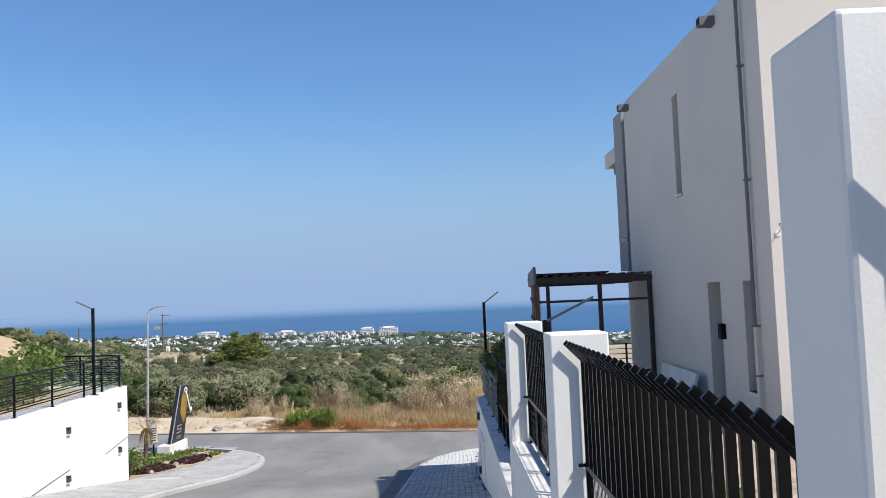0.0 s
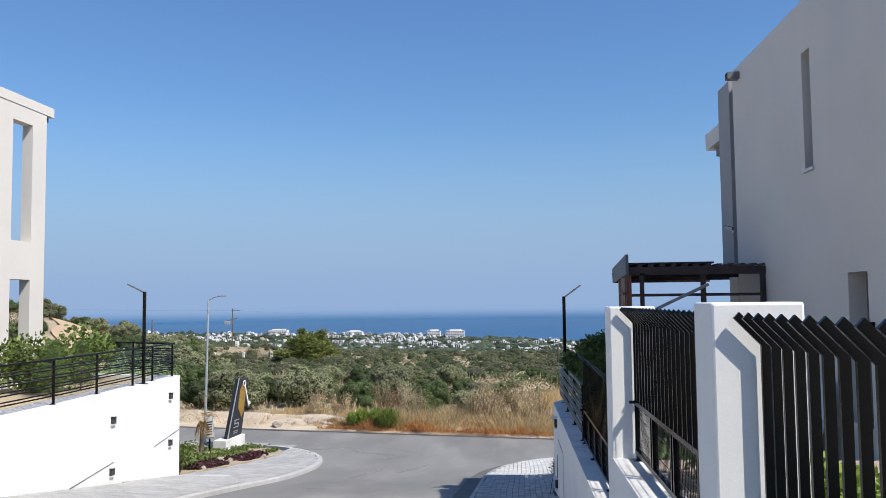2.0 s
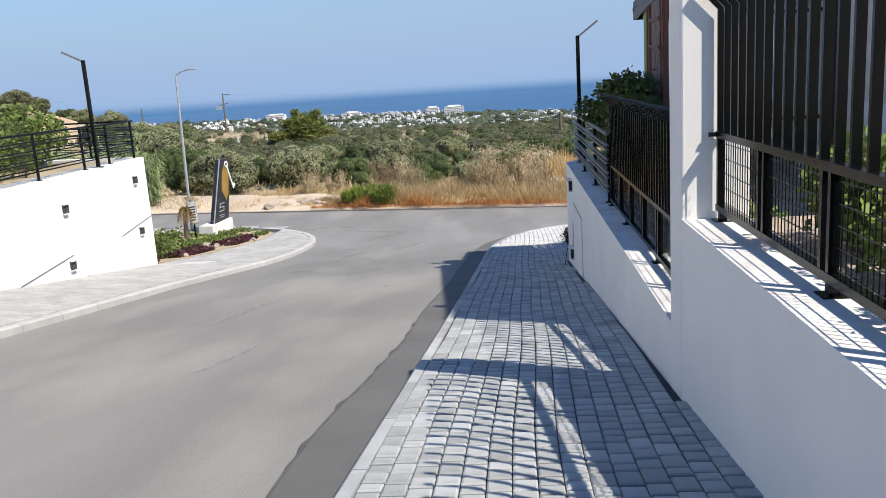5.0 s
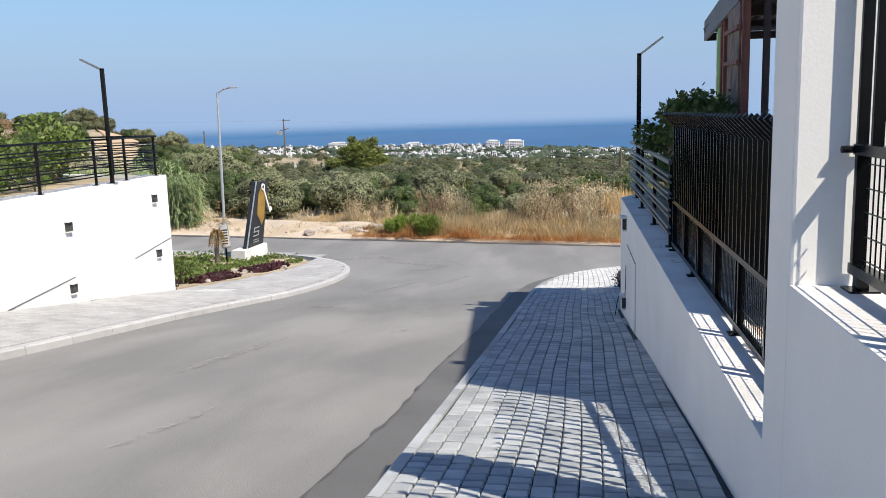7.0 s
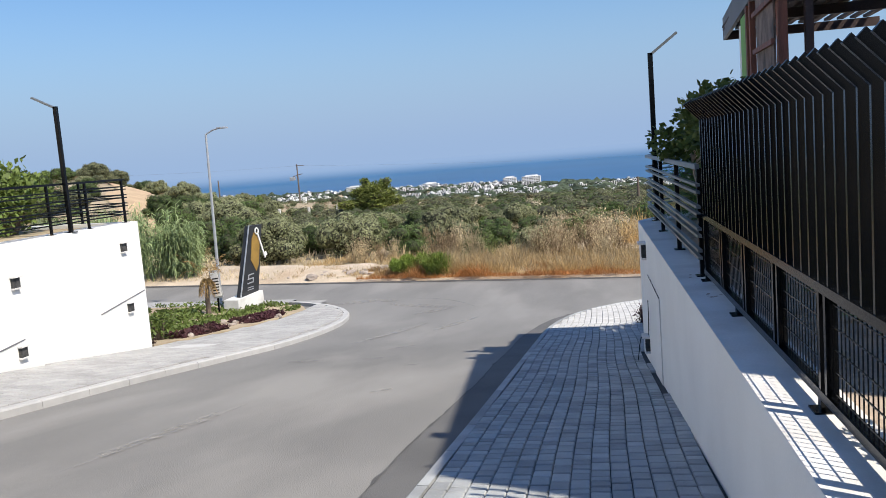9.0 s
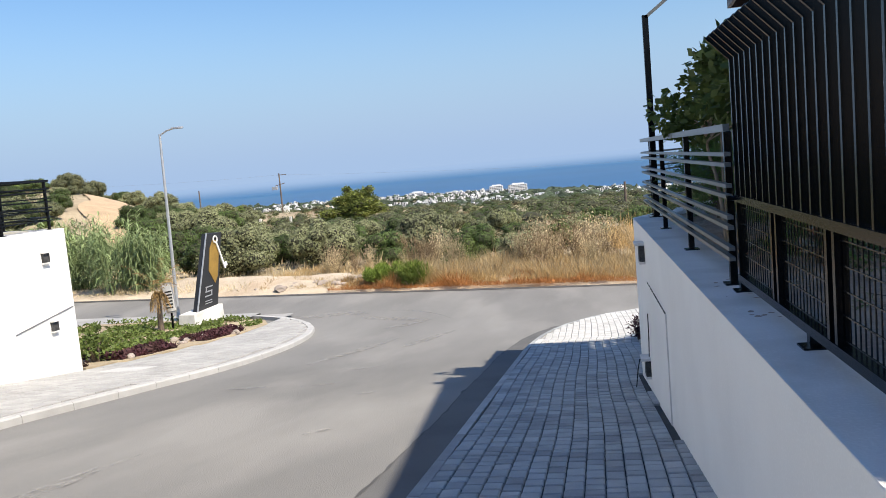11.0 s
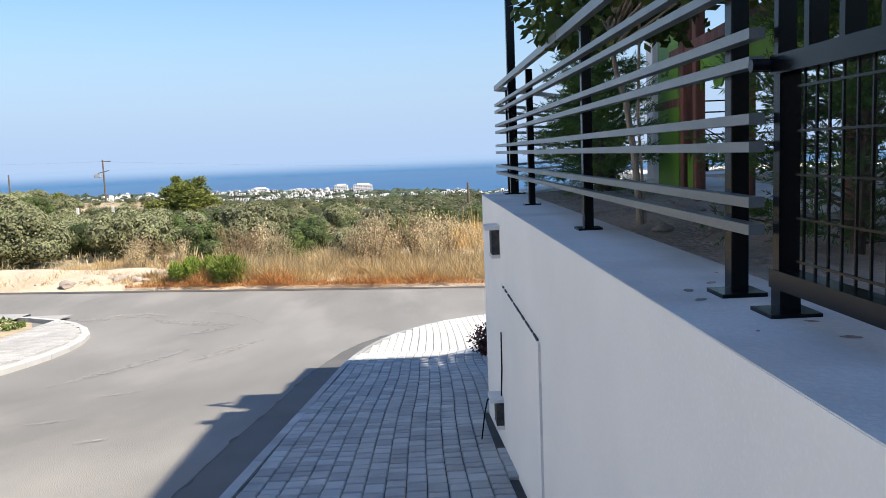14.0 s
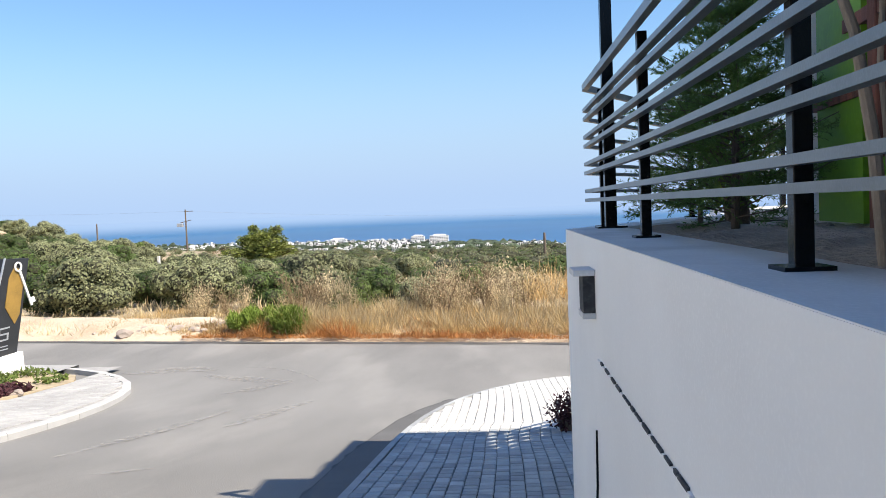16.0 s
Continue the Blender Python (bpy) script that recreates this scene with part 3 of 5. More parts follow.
# lower wing with a shallow recess, coloured dark for its shade, and a projecting slab
part("recess", box(bmesh.new(), 4.40, 4.9, 18.70, 18.98, -1.2, 5.45), FASCIA, house, "vertical recess, its shade put in dark grey")
part("fin_wall", box(bmesh.new(), 4.33, 4.75, 18.98, 19.85, 1.9, 5.62), FIN, house, "grey fin wall")
part("wing", box(bmesh.new(), 4.75, 13, 18.98, 21.0, -1.2, 4.55), HOUSE, house)
part("slab", box(bmesh.new(), 4.33, 10, 19.852, 21.05, 4.56, 4.92), HOUSE, house)
part("shutter_box", box(bmesh.new(), 4.5, 9, 19.9, 20.8, 4.38, 4.559), FASCIA, house)
# security cameras
def camera_box(x, y, z, d):
    c = thing("security_camera", "small white security camera with a black face on a bracket", "camera", "wall cameras", (x, y, z))
    part("bracket", tube(bmesh.new(), [(x, y, z), (x + d[0] * 0.10, y + d[1] * 0.10, z + 0.02), (x + d[0] * 0.2, y + d[1] * 0.2, z + 0.10)], 0.014, 8), PLASTER, c)
    part("plate", tube(bmesh.new(), [(x, y, z - 0.005), (x + d[0] * 0.02, y + d[1] * 0.02, z - 0.005)], 0.06, 12), PLASTER, c)
    hx, hy = x + d[0] * 0.2, y + d[1] * 0.2
    part("body", bar(bmesh.new(), (hx - 0.05, hy, z + 0.15), (hx + 0.16, hy - 0.05, z + 0.08), 0.065, 0.055), PLASTER, c)
    part("hood", bar(bmesh.new(), (hx - 0.05, hy, z + 0.185), (hx + 0.19, hy - 0.055, z + 0.112), 0.085, 0.012), BLACK, c)
    part("lens_face", bar(bmesh.new(), (hx + 0.16, hy - 0.05, z + 0.08), (hx + 0.20, hy - 0.06, z + 0.067), 0.07, 0.06), BLACK, c)
    c.scale = (0.62, 0.62, 0.62)

camera_box(4.42, 10.75, 2.12, (0, -1))
camera_box(4.33, 19.0, 2.55, (-1, 0))
b = bmesh.new()
bar(b, (4.02, 13.7, -0.55), (4.02, 15.8, -0.55), 0.05, 1.2, (0.25, 0, 1))
solid("stone_slab", b, LEDGE, "pale stone slab leaning on the house wall", "slab")

# ---- pergola with torn green boards ----
pergola = thing("pergola", "dark timber pergola with a grey fascia and worn green boards", "pergola", at=(3.2, 20, -1.1))
PL = lambda y: 1.95 + (y - 17) * 0.085
for y in (17.0, 19.2, 21.4, 23.5):
    part("rafter", bar(bmesh.new(), (PL(y), y, 1.70), (4.9, y, 1.70), 0.07, 0.14), DARKWOOD, pergola)
for k in range(12):
    x = 2.15 + k * 0.2
    part("batten", bar(bmesh.new(), (x, 17.0, 1.80), (x + 0.35, 23.5, 1.80), 0.09, 0.04), DARKWOOD, pergola)
part("roof_sheet", bar(bmesh.new(), (2.75, 17.25, 1.85), (3.2, 23.5, 1.85), 1.5, 0.03), DARKWOOD, pergola, "dark sagging roof sheet")
part("fascia", bar(bmesh.new(), (1.92, 16.95, 1.82), (2.50, 23.6, 1.82), 0.05, 0.36), FASCIA, pergola, "grey fascia board")
for x, y, r in ((2.18, 17.0, 0.035), (3.25, 17.0, 0.04), (4.28, 17.0, 0.04)):
    part("post", box(bmesh.new(), x - r, x + r, y - r, y + r, -1.12, 1.66), DARKWOOD, pergola)
part("cross_rail", bar(bmesh.new(), (2.0, 17.0, 1.27), (4.3, 17.0, 1.27), 0.04, 0.05), DARKWOOD, pergola)
part("cross_rail", bar(bmesh.new(), (2.2, 17.0, -0.2), (4.3, 17.0, -0.2), 0.04, 0.05), DARKWOOD, pergola)
# street side: timber posts, a stained board and torn green boards
RUST = material("stained_board", (0.22, 0.16, 0.13), 0.85, vary=0.3, scale=5, fine=40, bump=0.3, second=(0.05, 0.04, 0.035), second_scale=4, second_amount=0.9)
for y, w in ((17.05, 0.09), (17.8, 0.07), (18.52, 0.10), (19.52, 0.07), (19.85, 0.09)):
    part("timber_post", box(bmesh.new(), PL(y) - w / 2, PL(y) + w / 2, y - w / 2, y + w / 2, -1.13, 1.64, 0.008), WOOD, pergola)
part("screen_board", bar(bmesh.new(), (PL(17.1) - 0.06, 17.1, 0.85), (PL(18.5) - 0.06, 18.5, 0.85), 0.02, 1.5), RUST, pergola, "stained torn screen board")
for z in (0.3, 0.9, 1.3):
    part("screen_rail", bar(bmesh.new(), (PL(17.0) - 0.09, 17.0, z), (PL(18.6) - 0.09, 18.6, z + 0.05), 0.03, 0.05), WOOD, pergola)
part("side_board", box(bmesh.new(), PL(20.1) + 0.03, PL(20.1) + 0.06, 19.9, 20.05, -1.13, 1.6), WOOD, pergola)
part("green_panel", bar(bmesh.new(), (PL(20.06), 20.06, 0.25), (PL(20.8), 20.8, 0.25), 0.03, 2.7), GREEN, pergola, "bright green board")
part("beam", bar(bmesh.new(), (PL(17.0), 17.0, -0.06), (PL(20.3), 20.3, -0.06), 0.06, 0.07), WOOD, pergola)
part("beam", bar(bmesh.new(), (PL(20.0), 20.0, -0.42), (PL(20.9), 20.9, -0.42), 0.05, 0.06), WOOD, pergola)
def torn(y0, y1, top, depth, seed, flip=1):
    """A thin board on the street side with a ragged edge."""
    rnd = random.Random(seed)
    b = bmesh.new()
    n = 30
    edge = []
    for i in range(n + 1):
        y = y0 + (y1 - y0) * i / n
        edge.append((y, top, top - flip * depth * (0.72 + 0.2 * math.sin(i * 0.37 + seed) + 0.08 * math.sin(i * 1.1) + 0.12 * rnd.random())))
    for (ya, ta, ba), (yb, tb, bb) in zip(edge, edge[1:]):
        b.faces.new([b.verts.new(p) for p in ((PL(ya), ya, ta), (PL(yb), yb, tb), (PL(yb), yb, bb), (PL(ya), ya, ba))])
    bmesh.ops.remove_doubles(b, verts=b.verts[:], dist=0.0005)
    bmesh.ops.solidify(b, geom=b.faces[:], thickness=0.012)
    return b
part("green_valance", torn(18.58, 19.48, -0.10, 0.29, 2), GREEN, pergola, "torn green valance board")
part("green_valance", torn(17.15, 18.46, -0.10, 0.26, 5), GREEN, pergola, "torn green valance board")
part("green_skirt", torn(19.56, 19.80, -1.08, 0.3, 9, -1), GREEN, pergola, "torn green lower board")
part("plinth", bar(bmesh.new(), (PL(18.3) + 0.4, 18.3, -1.10), (PL(22.0) + 0.4, 22.0, -1.10), 0.6, 0.07), LEDGE, pergola, "pale concrete plinth")

part_white = thing("white_column", "white plastered column beside the pergola", "column", at=(2.45, 21.46, -1.12))
part("shaft", box(bmesh.new(), 2.37, 2.53, 21.36, 21.56, -1.12, 1.6, 0.01), PLASTER, part_white)
part("base", box(bmesh.new(), 2.34, 2.56, 21.33, 21.59, -1.12, -1.04, 0.01), PLASTER, part_white)
b = box(bmesh.new(), 2.75, 9, 22.5, 25.2, -1.13, -1.06)
solid("terrace", b, LEDGE, "pale concrete terrace beyond the pergola", "terrace", "structure")
f = thing("terrace_railing", "thin dark railing along the terrace edge", "railing", at=(4.5, 25.0, -1.06))
for k in range(6):
    part("rail", bar(bmesh.new(), (3.5, 25.05, -0.92 + 0.15 * k), (9, 25.05, -0.92 + 0.15 * k), 0.02, 0.02), BLACK, f)
for k in range(6):
    part("post", box(bmesh.new(), 3.5 + k - 0.025, 3.525 + k, 25.02, 25.08, -1.06, -0.15), BLACK, f)
bench = thing("terrace_table", "low dark table with a pale top on the terrace", "table", at=(4.0, 23.6, -1.06))
part("tabletop", box(bmesh.new(), 3.5, 4.4, 23.3, 23.9, -0.93, -0.90, 0.005), LEDGE, bench)
for x in (3.56, 4.34):
    for y in (23.36, 23.84):
        part("leg", box(bmesh.new(), x - 0.025, x + 0.025, y - 0.025, y + 0.025, -1.06, -0.93), BLACK, bench)

# ---- the house across the road: a screen wall with tall openings ----
house2 = thing("house", "white rendered house front with tall open bays", "house", at=(-15, 20, -0.92))
BAYS = [(22.62, 23.53, 2.95, 6.17), (22.62, 23.53, -0.6, 1.92)]
part("screen_wall", wall_with_slits(-13.5, 0.3, [19.6, 22.62, 23.53, 24.2], [-0.95, -0.6, 1.92, 2.95, 6.17, 6.6], BAYS), HOUSE, house2)
part("roof_slab", box(bmesh.new(), -14.1, -13.18, 19.0, 24.55, 6.602, 6.87, 0.01), HOUSE, house2)
part("eave_board", box(bmesh.new(), -13.9, -13.3, 24.2, 24.45, 6.45, 6.6), FASCIA, house2)
part("body", box(bmesh.new(), -24, -13.52, 8, 19.58, -0.95, 6.6), HOUSE, house2)

# ---- plants ----
def leaf_material(name, base, island=0.24, rough=0.6, tint=None, thin=0.16):
    m = material(name, base, rough, vary=0.2, scale=0.6, fine=8, bump=0.0, island=island, spec=0.25, second=tint or tuple(c * 0.6 for c in base), second_scale=0.5, second_amount=0.6)
    t = m.node_tree
    p = t.nodes["Principled BSDF"]
    out = t.nodes["Material Output"]
    tr = t.nodes.new("ShaderNodeBsdfTranslucent")
    mx = t.nodes.new("ShaderNodeMixShader")
    mx.inputs[0].default_value = thin
    # each plant a little lighter or darker than its neighbours
    own, span, tone = t.nodes.new("ShaderNodeObjectInfo"), t.nodes.new("ShaderNodeMapRange"), t.nodes.new("ShaderNodeHueSaturation")
    span.inputs["To Min"].default_value, span.inputs["To Max"].default_value = 0.68, 1.32
    t.links.new(own.outputs["Random"], span.inputs["Value"])
    t.links.new(span.outputs["Result"], tone.inputs["Value"])
    t.links.new(p.inputs["Base Color"].links[0].from_socket, tone.inputs["Color"])
    t.links.new(tone.outputs["Color"], p.inputs["Base Color"])
    t.links.new(tone.outputs["Color"], tr.inputs["Color"])
    t.links.new(p.outputs[0], mx.inputs[1])
    t.links.new(tr.outputs[0], mx.inputs[2])
    t.links.new(mx.outputs[0], out.inputs["Surface"])
    return m


LEAF_OLIVE = leaf_material("olive_leaves", (0.25, 0.262, 0.135), tint=(0.17, 0.19, 0.085))
LEAF_DARK = leaf_material("dark_leaves", (0.085, 0.125, 0.036), tint=(0.05, 0.08, 0.024))
LEAF_MID = leaf_material("green_leaves", (0.15, 0.205, 0.05))
LEAF_BRIGHT = leaf_material("bright_leaves", (0.22, 0.30, 0.055))
LEAF_DRY = leaf_material("dry_shrub", (0.28, 0.20, 0.115), tint=(0.15, 0.11, 0.06))
# dark colour standing for the shade deep between leaves
SHADE_CORE = material("inner_twigs", (0.05, 0.05, 0.025), 0.95, vary=0.3, scale=4, fine=20, bump=0.4, island=0.2, depth=0.03)
LEAF_PINE = leaf_material("pine_needles", (0.17, 0.195, 0.045), tint=(0.09, 0.115, 0.03))
LEAF_CYPRESS = leaf_material("cypress_leaves", (0.12, 0.205, 0.055))
LEAF_PURPLE = leaf_material("purple_succulent", (0.07, 0.025, 0.03), tint=(0.05, 0.05, 0.025))
REED = leaf_material("reed_leaves", (0.27, 0.34, 0.15), tint=(0.17, 0.24, 0.085))
GOLD = leaf_material("golden_grass", (0.66, 0.46, 0.21), tint=(0.74, 0.60, 0.35), thin=0.42)
RUSTY = leaf_material("rusty_grass", (0.60, 0.29, 0.105), tint=(0.46, 0.19, 0.07), thin=0.42)
STRAW = leaf_material("straw_weeds", (0.64, 0.52, 0.32), tint=(0.50, 0.42, 0.26), thin=0.36)
BARK = material("bark", (0.16, 0.12, 0.09), 0.9, vary=0.25, scale=6, fine=40, bump=0.6, stretch=(5, 5, 1))
PALEBARK = material("pale_bark", (0.42, 0.34, 0.26), 0.85, vary=0.15, scale=5, fine=40, bump=0.3, stretch=(4, 4, 1))


def quads(name, centres, along, across, mat, bend=None):
    """A mesh of leaf blades: each a rhomb with its long axis along and its width across."""
    n = len(centres)
    v = np.empty((n, 4, 3))
    v[:, 0] = centres - along
    v[:, 1] = centres + across
    v[:, 2] = centres + along
    v[:, 3] = centres - across
    if bend is not None:
        v[:, 2] += bend
    me = bpy.data.meshes.new(name)
    me.from_pydata(v.reshape(-1, 3).tolist(), [], np.arange(n * 4).reshape(n, 4).tolist())
    me.materials.append(mat)
    return me


def unit(a):
    return a / np.maximum(1e-6, np.linalg.norm(a, axis=1, keepdims=True))


def cloud(rng, lobes, n, length, width, hang=0.0, shell=0.62, facing=False):
    """Leaf places and axes over lumpy lobes (centre, radii); facing leaves lie along the surface of their lobe."""
    vol = np.array([r[0] * r[1] + r[1] * r[2] + r[0] * r[2] for _, r in lobes])
    pick = rng.choice(len(lobes), n, p=vol / vol.sum())
    c = np.array([l[0] for l in lobes])[pick]
    r = np.array([l[1] for l in lobes])[pick]
    d = unit(rng.normal(size=(n, 3)))
    rad = shell + (1 - shell) * rng.random((n, 1)) ** 0.6
    lump = 1 + 0.16 * np.sin(d[:, :1] * 7 + pick[:, None]) * np.cos(d[:, 1:2] * 6 + pick[:, None] * 2) + 0.10 * rng.normal(size=(n, 1))
    pos = c + d * r * rad * lump
    axis = unit(d + rng.normal(size=(n, 3)) * 0.8 + np.array([0, 0, -hang]))
    side = unit(np.cross(axis, rng.normal(size=(n, 3))))
    if facing:
        normal = unit(d / r * r.mean() + rng.normal(size=(n, 3)) * 0.32)
        axis = unit(np.cross(normal, rng.normal(size=(n, 3))))
        side = unit(np.cross(normal, axis))
    s = 0.6 + 0.8 * rng.random((n, 1))
    return pos, axis * length / 2 * s, side * width / 2 * s


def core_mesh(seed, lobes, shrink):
    """A bush's dark core, its colour standing for shade in the gaps: lumpy balls a little smaller than its leafy lobes.
    """
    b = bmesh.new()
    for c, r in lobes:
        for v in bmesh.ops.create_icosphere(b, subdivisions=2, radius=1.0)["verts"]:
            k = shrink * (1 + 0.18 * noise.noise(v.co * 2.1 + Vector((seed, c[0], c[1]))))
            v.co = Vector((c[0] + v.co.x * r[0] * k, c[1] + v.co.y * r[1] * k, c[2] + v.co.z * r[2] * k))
    return finish(b, "inner_twigs", SHADE_CORE)


def shrub_parts(seed, w, h, n, leaf, mat, lumps=9, dense=False):
    rng = np.random.default_rng(seed)
    lobes = []
    for k in range(lumps):
        a, q = rng.random() * 6.283, rng.random() ** 0.6
        cz = h * (0.30 + 0.42 * rng.random()) * (1 - 0.35 * q)
        lobes.append(((math.cos(a) * q * w * 0.33, math.sin(a) * q * w * 0.33, cz), (w * (0.15 + 0.13 * rng.random()), w * (0.15 + 0.13 * rng.random()), h * (0.20 + 0.16 * rng.random()))))
    lobes.append(((0, 0, h * 0.42), (w * 0.33, w * 0.33, h * 0.40)))
    if dense:
        # small knobs all over the dome, so that it reads as many leafy heads
        lobes = [((0, 0, h * 0.40), (w * 0.36, w * 0.36, h * 0.40))]
        for k in range(lumps * 3):
            a, e = k * 2.4 + rng.normal() * 0.3, math.asin(min(1, 0.02 + 0.98 * rng.random()))
            f = 0.85 + 0.3 * rng.random()
            r = w * (0.085 + 0.075 * rng.random())
            lobes.append(((math.cos(a) * math.cos(e) * w * 0.36 * f, math.sin(a) * math.cos(e) * w * 0.36 * f, h * (0.30 + 0.52 * math.sin(e) * f)), (r, r, r * (0.75 + 0.2 * rng.random()))))
        crown = quads("foliage", *cloud(rng, lobes, n, leaf, leaf * 0.75, shell=0.8, facing=True), mat)
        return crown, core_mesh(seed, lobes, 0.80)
    crown = quads("foliage", *cloud(rng, lobes, n, leaf, leaf * 0.6), mat)
    b = bmesh.new()
    for k in range(5):
        c = lobes[k][0]
        tube(b, [(c[0] * 0.1, c[1] * 0.1, -0.15), (c[0] * 0.5, c[1] * 0.5, c[2] * 0.45), c], [0.06, 0.045, 0.015], 5, False)
    return crown, finish(b, "stem", BARK)


def shrub(meshes, at, spin, size, label, group, name="shrub", category="shrub"):
    s = thing(name, label, category, group, at)
    s.rotation_euler = (0, 0, spin)
    s.scale = (size, size, size * 1.0)
    # in dense shrubs the second mesh is the shade-dark core
    for nm, me in (("foliage", meshes[0]), ("stem", meshes[1])):
        o = new(nm, me)
        o.parent = s
    return s


# the scrub field beyond the junction
KINDS = []
for k in range(5):
    KINDS.append((shrub_parts(10 + k, 4.0, 2.2 + 0.15 * k, 16000, 0.105, LEAF_OLIVE, 9 + k, True), "rounded grey-green olive shrub on the dry slope"))
for k in range(4):
    KINDS.append((shrub_parts(30 + k, 3.8, 2.3, 16000, 0.105, LEAF_DARK, 9 + 2 * k, True), "dense dark green rounded shrub on the dry slope"))
for k in range(2):
    KINDS.append((shrub_parts(50 + k, 3.2, 1.8, 13000, 0.10, LEAF_MID, 10, True), "leafy mid-green shrub on the dry slope"))
for k in range(2):
    KINDS.append((shrub_parts(70 + k, 3.0, 1.3, 4500, 0.12, LEAF_DRY), "brown dried-out shrub on the dry slope"))
rnd = random.Random(4)
placed = []
tries = 0
while len(placed) < 195 and tries < 12000:
    tries += 1
    y = 45.0 + 105 * rnd.random() ** 1.5
    x = rnd.uniform(-0.80 * (y - 8), 0.16 * (y - 8))
    ratio = x / (y - 12)
    if ratio > -0.02 and y < 54:
        continue
    if -0.42 < ratio < -0.2 and y < 47.5:
        continue
    if -0.655 < ratio < -0.575 and 62 < y < 116:
        continue
    if ratio < -0.5 and y < 52:
        continue
    gap = 2.15 if x > -45 else 2.6
    if any((x - a) ** 2 + (y - c) ** 2 < gap * gap for a, c in placed):
        continue
    placed.append((x, y))
    kind = rnd.choices(range(13), [4.5, 4.5, 4.5, 4.5, 4.5, 4, 4, 4, 4, 3, 3, 3, 3])[0]
    size = rnd.uniform(0.45, 0.98) * (0.8 if ratio > -0.06 else 1)
    size *= 1 - 0.48 * max(0.0, min(1.0, (y - 56) / 45))
    if -0.36 < ratio < -0.19 and y > 70:
        size *= 0.8
    shrub(KINDS[kind][0], (x, y, land_z(x, y) - 0.12), rnd.random() * 6.28, size, KINDS[kind][1], "scrub on the slope")

# denser scrub on the western hill
tries, hill = 0, 0
while hill < 100 and tries < 9000:
    tries += 1
    y = rnd.uniform(56, 150)
    ratio = rnd.uniform(-0.85, -0.40)
    x = ratio * (y - 12)
    if -0.655 < ratio < -0.575 and y < 116:
        continue
    if any((x - a) ** 2 + (y - c) ** 2 < 5.3 for a, c in placed):
        continue
    placed.append((x, y))
    hill += 1
    kind = rnd.choices(range(13), [4, 4, 4, 4, 4, 4, 4, 4, 4, 2, 2, 5, 5])[0]
    shrub(KINDS[kind][0], (x, y, land_z(x, y) - 0.12), rnd.random() * 6.28, rnd.uniform(0.6, 1.15), KINDS[kind][1], "scrub on the slope")

# low dry scrub between the shrubs
rng = np.random.default_rng(88)
for name, mat, count, label in (("low_scrub", LEAF_OLIVE, 800, "low olive scrub covering the dry slope"), ("dry_scrub", LEAF_DRY, 650, "low brown scrub covering the dry slope"), ("green_scrub", LEAF_DARK, 450, "low dark green scrub covering the dry slope")):
    lobes = []
    while len(lobes) < count:
        y = 50 + 130 * rng.random()
        ratio = rng.uniform(-0.9, 0.2)
        x = ratio * (y - 12)
        if -0.655 < ratio < -0.575 and y < 118 or ratio > -0.08 and y < 62:
            continue
        r = rng.uniform(0.5, 1.3)
        lobes.append(((x, y, land_z(x, y) + 0.12), (r, r, rng.uniform(0.25, 0.6))))
    tagged(new(name, quads(name, *cloud(rng, lobes, count * 90, 0.20, 0.10, facing=True), mat)), label, "scrub", kind="stuff")

# bushes too far off to count, closing the slope below the town
rng = np.random.default_rng(89)
for name, mat, count, label in (("far_scrub", LEAF_OLIVE, 300, "rounded olive bushes filling the far slope"), ("far_dark_scrub", LEAF_DARK, 300, "dark rounded bushes filling the far slope")):
    lobes = []
    while len(lobes) < count:
        y = 72 + 100 * rng.random()
        ratio = rng.uniform(-0.56, 0.2)
        x = ratio * (y - 12)
        if abs(x + 51.5) < 4 and y < 153:
            continue
        r = rng.uniform(0.5, 1.15)
        lobes.append(((x, y, land_z(x, y) + 0.3 * r), (r, r, r * rng.uniform(0.55, 0.85))))
    tagged(new(name, quads(name, *cloud(rng, lobes, count * 190, 0.20, 0.11, shell=0.85, facing=True), mat)), label, "scrub", kind="stuff")
    tagged(new(name + "_twigs", core_mesh(count, lobes, 0.82)), "dark core standing for shade inside the far bushes", "scrub", kind="stuff")

# wind-shaped pine standing above the scrub
rng = np.random.default_rng(7)
px, py = -27.0, 113.0
pz = land_z(px, py)
pine = thing("pine_tree", "lone bushy pine standing above the scrub", "tree", at=(px, py, pz))
lobes = [((px + rng.normal() * 1.5, py + rng.normal() * 1.2, pz + 0.9 + 3.0 * rng.random()), (0.85 + 0.4 * rng.random(), 0.75 + 0.4 * rng.random(), 0.6 + 0.35 * rng.random())) for k in range(20)]
lobes += [((px, py, pz + 2.6), (2.0, 1.7, 1.5)), ((px - 1.1, py, pz + 4.6), (0.5, 0.5, 0.7)), ((px + 1.0, py, pz + 4.5), (0.6, 0.6, 0.6))]
o = new("crown", quads("crown", *cloud(rng, lobes, 13000, 0.34, 0.12), LEAF_PINE)); o.parent = pine; o.location = (-px, -py, -pz)
b = bmesh.new()
tube(b, [(px, py, pz - 0.3), (px + 0.1, py, pz + 1.5), (px, py, pz + 3.8)], [0.2, 0.16, 0.05], 8)
for l in lobes[:10]:
    tube(b, [(px + 0.05, py, pz + 1.2), l[0]], [0.07, 0.02], 5, False)
part("trunk", b, BARK, pine)
# dark core for the shade inside the crown
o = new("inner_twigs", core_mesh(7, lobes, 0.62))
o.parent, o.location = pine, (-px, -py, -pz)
pine.scale = (1.32, 1.2, 0.88)


